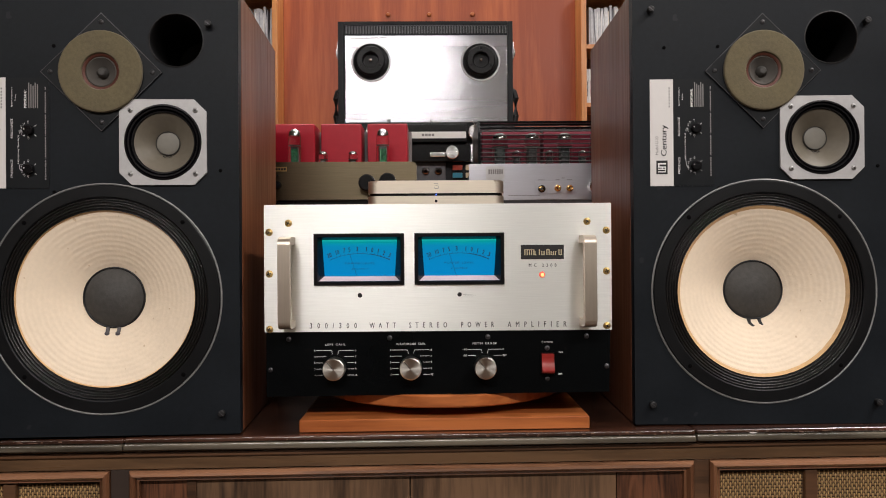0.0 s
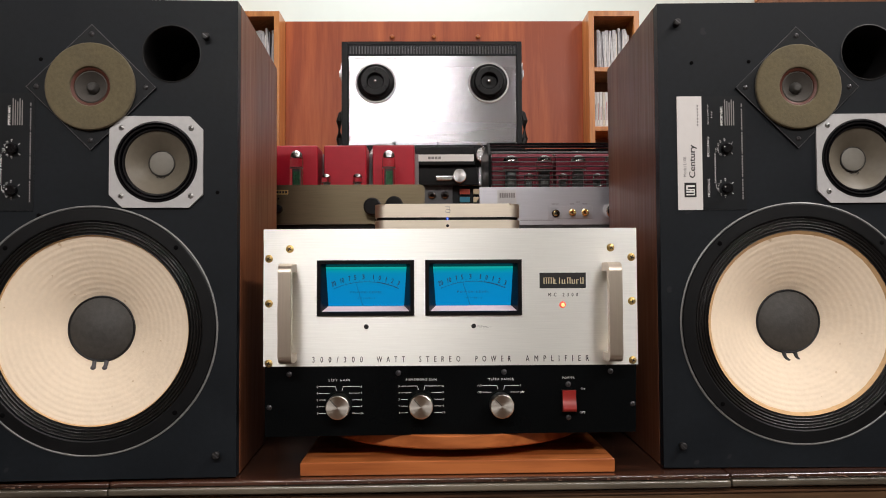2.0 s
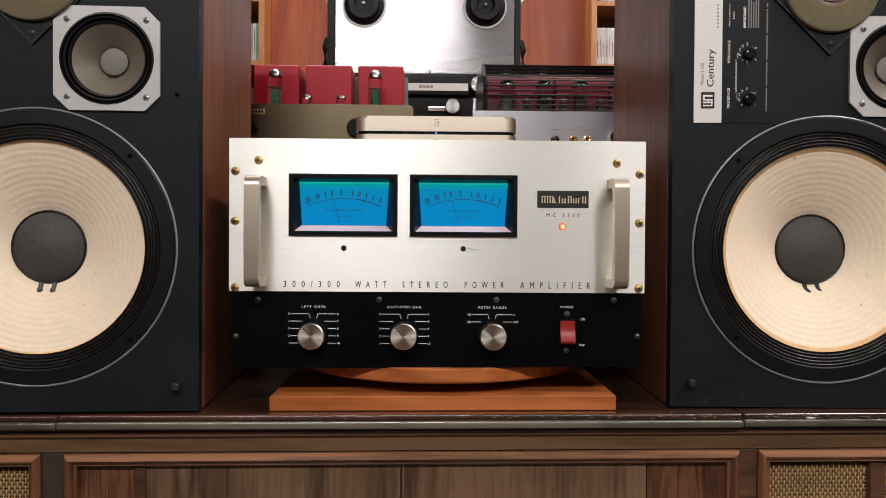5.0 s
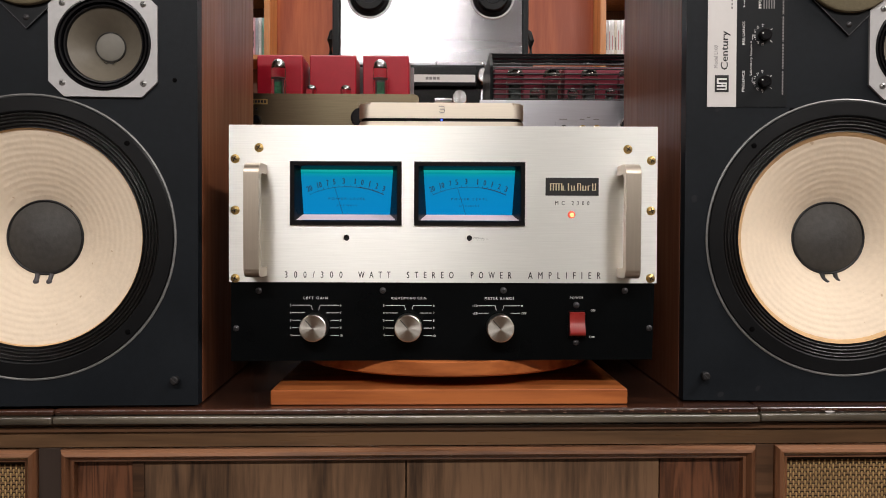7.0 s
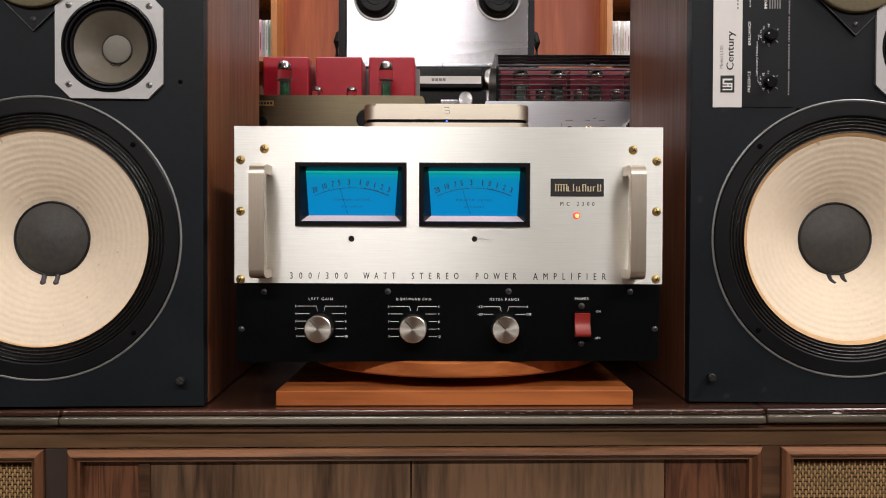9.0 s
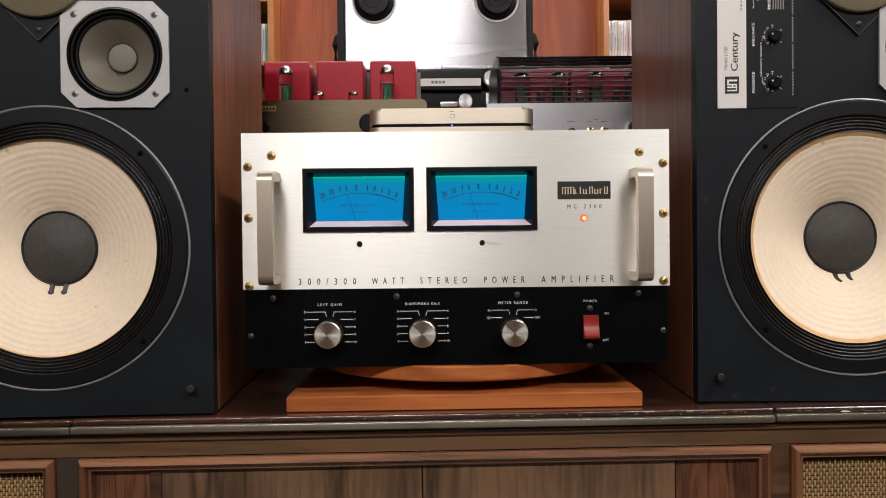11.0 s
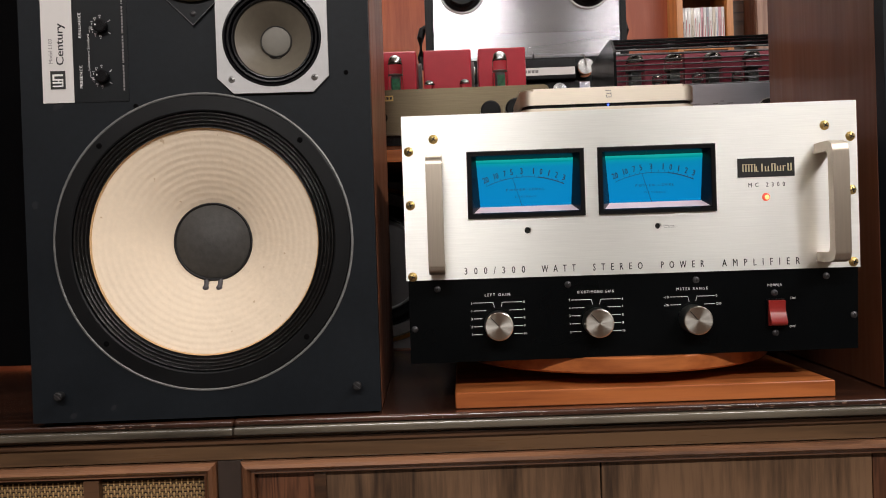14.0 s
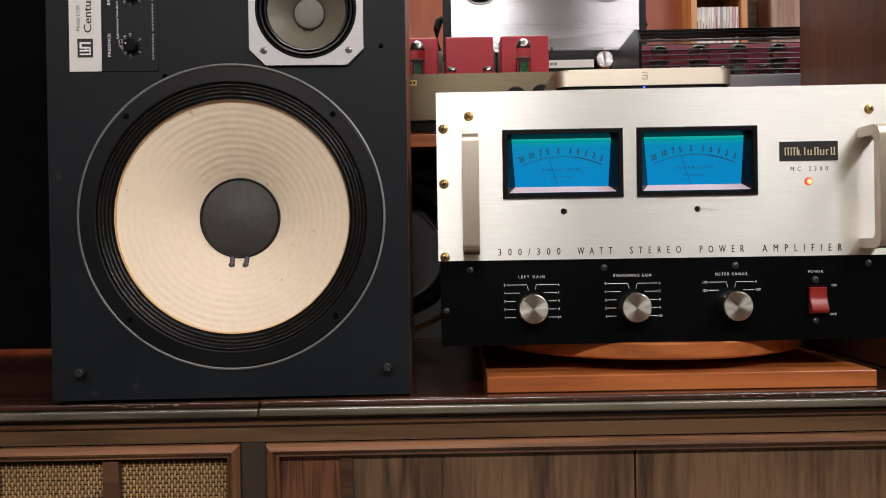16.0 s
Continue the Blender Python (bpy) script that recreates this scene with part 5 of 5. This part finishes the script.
part("socket_ring", lathe([(0.0049, -0.0032), (0.0038, -0.0036), (0.0030, -0.001)], 0.2050, 1.1295, 0.4385, 20), GOLD, ca)
for x in (0.2360, 0.2595):
    part("phono_socket", lathe([(0.0066, 0.0), (0.0066, -0.003), (0.0050, -0.0034), (0.0050, -0.012), (0.0040, -0.0126), (0.0022, -0.012), (0.0, -0.0105)], x, 1.1305, 0.4385, 24), GOLD, ca, "gold phono socket")
part("knob", lathe([(0.0, -0.024), (0.0155, -0.024), (0.0172, -0.022), (0.0175, 0.0)], 0.3120, 1.1330, 0.440, 40), KNOB_COOL, ca, "round silver knob")
part("small_print", bars([(0.1400 + 0.0052 * k, 0.1440 + 0.0052 * k, 1.1165, 1.1180) for k in range(12)], 0.44), INK_GREY, ca)
part("legend", bars([(0.198, 0.211, 1.1465, 1.1478), (0.232, 0.240, 1.1465, 1.1478), (0.244, 0.250, 1.1500, 1.1513), (0.255, 0.264, 1.1465, 1.1478)], 0.44), INK_GREY, ca)
cage = part("cage", box(0.0880, 0.490, 0.705, 0.712, 1.1770, 1.2720, 0.001), SATIN_BLACK, ca, "black cage of level bars")
for x in (0.0850, 0.4890):
    side = bmesh.new()
    pts = [(0.492, 1.1765), (0.492, 1.2480), (0.520, 1.2760), (0.715, 1.2760), (0.715, 1.1765)]
    a = [side.verts.new((x, *p)) for p in pts]
    b = [side.verts.new((x + 0.0045, *p)) for p in pts]
    side.faces.new(a)
    side.faces.new(b[::-1])
    for i in range(5):
        side.faces.new((a[i], b[i], b[(i + 1) % 5], a[(i + 1) % 5]))
    part("end_plate", side, SATIN_BLACK, cage)
for k in range(9):
    z = 1.1815 + k * 0.0088
    yy = 0.497 if z < 1.247 else 0.497 + (z - 1.247)
    part("cage_bar", tube([(0.0895, yy, z), (0.4890, yy, z)], 0.0013, 8), DARK_METAL, cage)
for k, (yy, z) in enumerate(((0.512, 1.2600), (0.520, 1.2680), (0.527, 1.2745))):
    part("cage_bar", box(0.0895, 0.4890, yy - 0.002, yy + 0.006, z - 0.0024, z + 0.0018, 0.0006), SATIN_BLACK, cage)
for k in range(5):
    part("cage_bar", tube([(0.0895, 0.560 + k * 0.034, 1.2738), (0.4890, 0.560 + k * 0.034, 1.2738)], 0.0016, 6), DARK_METAL, cage)
for x0, x1 in ((0.098, 0.222), (0.228, 0.352), (0.358, 0.482)):
    part("transformer_cover", box(x0, x1, 0.580, 0.690, 1.1765, 1.2640, 0.003), WINE, ca, "wine-red transformer cover")
for x in (0.134, 0.2010, 0.2690, 0.3370, 0.405):
    valve(x, 0.552, 1.1765, 0.0165, 0.0790, ca, False)
for x in (0.167, 0.235, 0.303):
    valve(x, 0.530, 1.1765, 0.0090, 0.040, ca, False)

# ---- reel-to-reel tape deck ----
DX0, DX1, DF = -0.2465, 0.2000, 0.920
deck = thing("tape_deck", (-0.023, 1.02, SHELF), "black reel-to-reel tape deck with a brushed steel front, reels removed", "tape deck")
case = part("case", box(DX0, DX1, DF + 0.010, DF + 0.215, SHELF + 0.012, 1.5975, 0.003), SATIN_BLACK, deck)
for x in (-0.2, 0.155):
    for yy in (0.96, 1.10):
        part("foot", upright([(0.0, 0.0), (0.014, 0.0), (0.014, 0.0125), (0.0, 0.0125)], x, yy, SHELF, 16), RUBBER, deck)
for x0, x1 in ((DX0, DX0 + 0.0165), (DX1 - 0.0135, DX1)):
    part("side_trim", box(x0, x1, DF - 0.004, DF + 0.0098, SHELF + 0.012, 1.5975, 0.002), PLATE_BLACK, deck)
part("top_trim", box(DX0 + 0.0167, DX1 - 0.0137, DF - 0.004, DF + 0.0098, 1.5880, 1.5975, 0.001), PLATE_BLACK, deck)
part("lower_trim", box(DX0 + 0.0167, DX1 - 0.0137, DF - 0.003, DF + 0.0098, 1.5620, 1.5670, 0.001), PLATE_BLACK, deck)
louvre = part("louvre", box(DX0 + 0.0167, DX1 - 0.0137, DF + 0.006, DF + 0.0098, 1.5672, 1.5878), RUBBER, deck, "row of dark cooling slots")
for k in range(58):
    x = DX0 + 0.020 + k * 0.00715
    part("slat", box(x, x + 0.0030, DF - 0.002, DF + 0.0058, 1.5675, 1.5875), DARK_METAL, louvre)
deck_plate = part("front_plate", box(DX0 + 0.0185, DX1 - 0.0150, DF - 0.001, DF + 0.0098, 1.3405, 1.5618, 0.0008), DECK_PLATE, deck, "brushed steel front plate")
for hx in (-0.162, 0.1172):
    hz = 1.494
    hub = part("reel_table", lathe([(0.0455, 0.0), (0.0455, -0.006), (0.0450, -0.0070), (0.0445, -0.006), (0.0442, -0.004), (0.0, -0.004)], hx, hz, DF - 0.001, 64), RUBBER, deck, "black reel table")
    part("chrome_ring", lathe([(0.0505, 0.0), (0.0505, -0.0035), (0.0495, -0.0045), (0.0462, -0.0045), (0.0457, 0.0)], hx, hz, DF - 0.001, 64), MID_FRAME, hub, "pale rim")
    part("spindle_cap", lathe([(0.0440, -0.004), (0.0430, -0.007), (0.0365, -0.009), (0.0360, -0.022), (0.0340, -0.0245), (0.0215, -0.0245), (0.0195, -0.022), (0.0190, -0.010), (0.0, -0.010)], hx, hz, DF - 0.001, 48), BASKET, hub, "black reel lock")
    part("spindle", lathe([(0.0, -0.024), (0.0035, -0.023), (0.0045, -0.020), (0.0045, -0.009)], hx, hz, DF - 0.001, 20), CHROME, hub)
    for k in range(3):
        t = radians(90 + 120 * k)
        part("lock_rib", box(hx + 0.028 * math.cos(t) - 0.003, hx + 0.028 * math.cos(t) + 0.003, DF - 0.0275, DF - 0.0250, hz + 0.028 * math.sin(t) - 0.003, hz + 0.028 * math.sin(t) + 0.003, 0.0008), SATIN_BLACK, hub)
for x, s in ((DX0, -1), (DX1, 1)):
    latch = part("latch", box(min(x, x + s * 0.009), max(x, x + s * 0.009), 0.975, 1.000, 1.5150, 1.5600, 0.0015), CHROME, deck, "small chrome latch")
    part("hook", box(min(x + s * 0.009, x + s * 0.013), max(x + s * 0.009, x + s * 0.013), 0.980, 0.995, 1.5240, 1.5420, 0.001), CHROME, latch)
    part("side_handle", tube([(x, 1.00, 1.3420), (x + s * 0.010, 1.00, 1.3480), (x + s * 0.015, 1.00, 1.3700), (x + s * 0.015, 1.00, 1.4150), (x + s * 0.010, 1.00, 1.4330), (x, 1.00, 1.4380)], 0.0085, 10), RUBBER, deck, "black carrying handle")
part("transport_panel", box(DX0 + 0.0167, DX1 - 0.0137, DF + 0.001, DF + 0.0098, SHELF + 0.013, 1.3403, 0.001), PLATE_BLACK, deck, "dark lower panel")
head = part("head_cover", box(-0.132, 0.0800, 0.876, DF + 0.0008, 1.2830, 1.3300, 0.0035), GLOSS_BLACK, deck, "black head cover with a white strip")
part("name_strip", box(-0.120, 0.0770, 0.8752, 0.8762, 1.2925, 1.3090), LABEL_WHITE, head)
part("strip_marks", bars([(-0.0335 + 0.0082 * i, -0.0270 + 0.0082 * i, 1.2978, 1.3040) for i in range(4)], 0.8752), INK_GREY, head)
part("head_tunnel", box(-0.190, 0.0885, 0.892, DF + 0.0008, 1.2360, 1.2828, 0.003), GLOSS_BLACK, deck)
part("spool_roller", lathe([(0.0, -0.046), (0.0165, -0.046), (0.0185, -0.044), (0.0185, -0.040), (0.0150, -0.037), (0.0150, -0.020), (0.0185, -0.017), (0.0185, 0.0)], 0.1010, 1.3085, DF, 36), KNOB_COOL, deck, "silver tape roller")
part("spool_roller", lathe([(0.0, -0.046), (0.0165, -0.046), (0.0185, -0.044), (0.0185, -0.040), (0.0150, -0.037), (0.0150, -0.020), (0.0185, -0.017), (0.0185, 0.0)], -0.1560, 1.3085, DF, 36), KNOB_COOL, deck, "silver tape roller")
part("tension_arm", tube([(0.1010, DF - 0.048, 1.3085), (0.0985, DF - 0.049, 1.3270), (0.0930, DF - 0.049, 1.3345), (0.0880, DF - 0.048, 1.3330)], 0.0016, 8), CHROME, deck)
part("tension_arm", tube([(-0.1200, DF - 0.030, 1.3380), (-0.1140, DF - 0.030, 1.3420), (-0.1130, DF - 0.020, 1.3380)], 0.0030, 8), DARK_METAL, deck)
part("guide_pin", tube([(-0.0095, DF - 0.020, 1.3320), (-0.0095, DF - 0.020, 1.3440)], 0.0020, 8), DARK_METAL, deck)
part("play_knob", lathe([(0.0, -0.030), (0.0150, -0.030), (0.0165, -0.028), (0.0168, 0.0)], 0.0420, 1.2560, 0.892, 40), KNOB_COOL, deck, "silver transport knob")
part("lever", box(-0.014, 0.026, 0.882, 0.891, 1.2470, 1.2590, 0.003), CHROME, deck)
part("steel_side_panel", box(0.0900, 0.1140, 0.905, DF + 0.0008, 1.2370, 1.2830, 0.002), DECK_PLATE, deck)
part("counter_block", box(-0.0475, 0.0260, DF - 0.006, DF + 0.0008, 1.1860, 1.2365, 0.0015), DARK_METAL, deck)
for x in (-0.0245, 0.0075):
    part("jack", lathe([(0.0095, 0.0), (0.0095, -0.004), (0.0070, -0.0055), (0.0045, -0.0045), (0.0040, 0.0), (0.0, 0.0)], x, 1.2140, DF - 0.006, 28), GLOSS_BLACK, deck)
    part("jack_ring", lathe([(0.0072, -0.0056), (0.0060, -0.0062), (0.0048, -0.0048)], x, 1.2140, DF - 0.006, 24), CHROME, deck)
    part("legend", bars([(x - 0.010, x + 0.010, 1.2292, 1.2304), (x - 0.006, x + 0.006, 1.2262, 1.2272)], DF - 0.006), INK_GREY, deck)
for x, z, m in ((0.0565, 1.2235, ORANGE_PLASTIC), (0.0565, 1.2035, TEAL_PLASTIC), (0.0900, 1.2235, BEIGE_PLASTIC), (0.0900, 1.2035, BEIGE_PLASTIC)):
    part("push_button", box(x - 0.0125, x + 0.0125, DF - 0.008, DF + 0.0008, z - 0.0065, z + 0.0065, 0.001), m, deck)

# ---- shelves and panel behind ----
PY = 1.75
panel = thing("wooden_panel", (-0.014, PY, 0.0), "tall red-brown teak panel standing between two bookcases", "panel")
part("sheet", box(-0.5405, 0.5125, PY, PY + 0.022, 0.0, 1.923, 0.001), PANEL_WOOD, panel)
for x in (-0.1635, -0.0155, 0.1410):
    part("knob", lathe([(0.0, -0.010), (0.005, -0.009), (0.008, -0.005), (0.009, 0.0)], x, 1.866, PY, 20), TEAK, panel, "small orange wooden knob")


def bookcase(x0, x1, label):
    b = thing("bookcase", ((x0 + x1) / 2, 1.72, 0.0), label, "bookcase", "narrow bookcases")
    t = 0.0185
    part("side", box(x0, x0 + t, 1.64, 1.81, 0.0, 1.9225, 0.001), CASE_EDGE, b)
    part("side", box(x1 - t, x1, 1.64, 1.81, 0.0, 1.9225, 0.001), CASE_EDGE, b)
    part("top", box(x0 + t, x1 - t, 1.64, 1.81, 1.9040, 1.9225, 0.001), CASE_EDGE, b)
    part("back", box(x0 + t, x1 - t, 1.80, 1.81, 0.02, 1.9035), CASE_WOOD, b)
    for z in (0.0, 0.30, 0.60, 0.90, 1.20, 1.5105, 1.7145):
        part("shelf", box(x0 + t, x1 - t, 1.645, 1.80, z, z + 0.0150, 0.001), CASE_EDGE, b)
    return b


bookcase(0.5130, 0.6870, "narrow orange-brown bookcase holding discs")
bookcase(-0.7150, -0.5410, "narrow orange-brown bookcase holding discs")
SPINES = [surface("disc_spine_" + w, c, 0.35, vary=0.2, scale=160, bump=0.02, coat=0.3) for w, c in (("white", (0.70, 0.70, 0.68)), ("cream", (0.62, 0.56, 0.46)), ("pink", (0.58, 0.30, 0.34)), ("green", (0.20, 0.42, 0.30)), ("yellow", (0.62, 0.48, 0.12)), ("grey", (0.32, 0.33, 0.36)), ("blue", (0.14, 0.22, 0.42)), ("red", (0.40, 0.07, 0.07)))]
SLEEVE = surface("clear_disc_sleeve", (0.55, 0.56, 0.58), 0.22, vary=0.3, scale=90, bump=0.4)
PICK = [0, 0, 0, 1, 0, 0, 2, 0, 5, 0, 1, 0, 2, 0, 6, 4, 0, 1, 5, 0]


def disc_row(x0, x1, y, z, rnd, tall, order):
    x, k = x0, 0
    while x < x1 - 0.006:
        w = rnd.uniform(0.0085, 0.0108)
        h = tall * rnd.uniform(0.985, 1.0)
        c = thing("disc_case", (x + w / 2, y + 0.06, z), "slim disc case standing on a shelf", "disc case", "discs on the shelves")
        m = SPINES[order[k % len(order)]]
        part("spine", box(x, x + w - 0.0009, y, y + 0.003, z + 0.0002, z + h, 0.0005), m, c)
        part("case", box(x + 0.0002, x + w - 0.0011, y + 0.0032, y + 0.135, z + 0.0002, z + h - 0.0004), SPINES[5], c)
        part("spine_print", bars([(x + w * 0.35, x + w * 0.55, z + h * 0.2, z + h * rnd.uniform(0.5, 0.85))], y), rnd.choice((INK_GREY, INK_BLACK, SPINES[7], SPINES[6])), c)
        x += w
        k += 1


rnd = random.Random(4)
disc_row(0.5330, 0.6680, 1.655, 1.5257, rnd, 0.121, PICK)
disc_row(-0.6950, -0.5600, 1.655, 1.5257, rnd, 0.121, [4, 1, 0, 2, 5, 0, 3])


def sleeve_row(x0, x1, y, z, rnd):
    x = x0
    while x < x1 - 0.012:
        w = rnd.uniform(0.010, 0.016)
        h = rnd.uniform(0.128, 0.142)
        c = thing("sleeved_disc", (x + w / 2, y + 0.06, z), "disc in a creased clear plastic sleeve", "disc case", "sleeved discs")
        lean = rnd.uniform(-0.012, 0.004)
        bm = box(0, w - 0.002, 0, 0.13, 0, h, 0.001)
        for v in bm.verts:
            u = v.co.z / h
            v.co = (x + v.co.x + lean * u + 0.0012 * noise.noise(v.co * 60), y + v.co.y + 0.004 * noise.noise(Vector((x * 90, u * 4, 1))), z + 0.0003 + v.co.z)
        part("sleeve", bm, SLEEVE, c)
        part("inlay", box(x + w * 0.35, x + w * 0.6, y - 0.0035, y - 0.001, z + 0.004, z + h * 0.9), SPINES[rnd.choice((0, 0, 1, 5))], c)
        x += w


sleeve_row(0.5450, 0.6670, 1.665, 1.7297, rnd)
sleeve_row(-0.6830, -0.5600, 1.665, 1.7297, rnd)


def cupboard(x0, x1, z1, label, material):
    c = thing("cupboard", ((x0 + x1) / 2, 1.79, 0.0), label, "cupboard")
    part("body", box(x0, x1, 1.70, 1.895, 0.0, z1 - 0.02, 0.001), CASE_WOOD, c)
    part("top", box(x0 - 0.004, x1 + 0.004, 1.68, 1.897, z1 - 0.0195, z1, 0.002), CASE_EDGE, c)
    half = (x0 + x1) / 2
    for a, b in ((x0 + 0.002, half - 0.0015), (half + 0.0015, x1 - 0.002)):
        part("door", box(a, b, 1.682, 1.6998, 0.05, z1 - 0.021, 0.0015), material, c)
    return c


PALE_WOOD = wood("pale_pink_wood", (0.24, 0.13, 0.09), (0.44, 0.27, 0.19), "z", 0.45, 8, 0.05)
pale = cupboard(0.775, 1.185, 1.954, "pale pinkish wooden cupboard with plain doors", PALE_WOOD)
# added dark board that gives the recess beside the bookcase its shade
part("gap_shade_board", box(0.692, 0.774, 1.790, 1.850, 0.0, 1.700, 0.001), CABINET_WOOD, pale, "dark board standing in for the shaded gap beside the bookcase")
cupboard(-1.30, -0.722, 1.968, "brown wooden cupboard with plain doors", CASE_WOOD)

cupboard(1.195, 1.95, 2.06, "tall brown wooden cupboard", CASE_WOOD)
cupboard(-2.20, -1.31, 2.05, "tall reddish wooden cupboard", PANEL_WOOD)

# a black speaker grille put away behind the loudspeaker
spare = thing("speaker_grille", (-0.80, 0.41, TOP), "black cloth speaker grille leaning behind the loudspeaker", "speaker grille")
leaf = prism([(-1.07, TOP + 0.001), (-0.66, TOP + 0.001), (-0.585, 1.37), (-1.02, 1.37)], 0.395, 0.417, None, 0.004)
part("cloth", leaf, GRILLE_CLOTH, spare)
part("frame", prism([(-1.06, TOP + 0.006), (-0.67, TOP + 0.006), (-0.597, 1.36), (-1.01, 1.36)], 0.4172, 0.430), CASE_WOOD, spare)

# pale flakes along the sideboard's worn top edge: chips, and broken highlights put in as colour
chips = random.Random(9)
sideboard = bpy.data.objects["sideboard"]
edge = bmesh.new()
for _ in range(55):
    x = chips.uniform(0.02, 0.62) if chips.random() < 0.75 else chips.uniform(-0.62, 0.02)
    w, h = chips.uniform(0.0012, 0.0075), chips.uniform(0.0003, 0.0010)
    z = chips.uniform(0.7572, 0.7598) + 0.0055 * x
    n = chips.randint(6, 9)
    pts = [(x + w / 2 * math.cos(2 * math.pi * k / n) * chips.uniform(0.6, 1.2), z + h * math.sin(2 * math.pi * k / n) * chips.uniform(0.4, 1.2)) for k in range(n)]
    prism(pts, -0.0266, -0.0255, edge)
tagged(part("chips_and_glints", edge, surface("chip_and_glint_wood", (0.15, 0.09, 0.06), 0.5, vary=0.4, scale=200, bump=0.2), sideboard, "pale chips and painted glints along the worn edge"), kind="stuff")
part("edge_dent", prism([(0.420, 0.7596), (0.422, 0.7588), (0.427, 0.7586), (0.4315, 0.7595), (0.428, 0.7604), (0.423, 0.7606)], -0.0264, -0.0255), LABEL_WHITE, sideboard, "white chip in the edge")
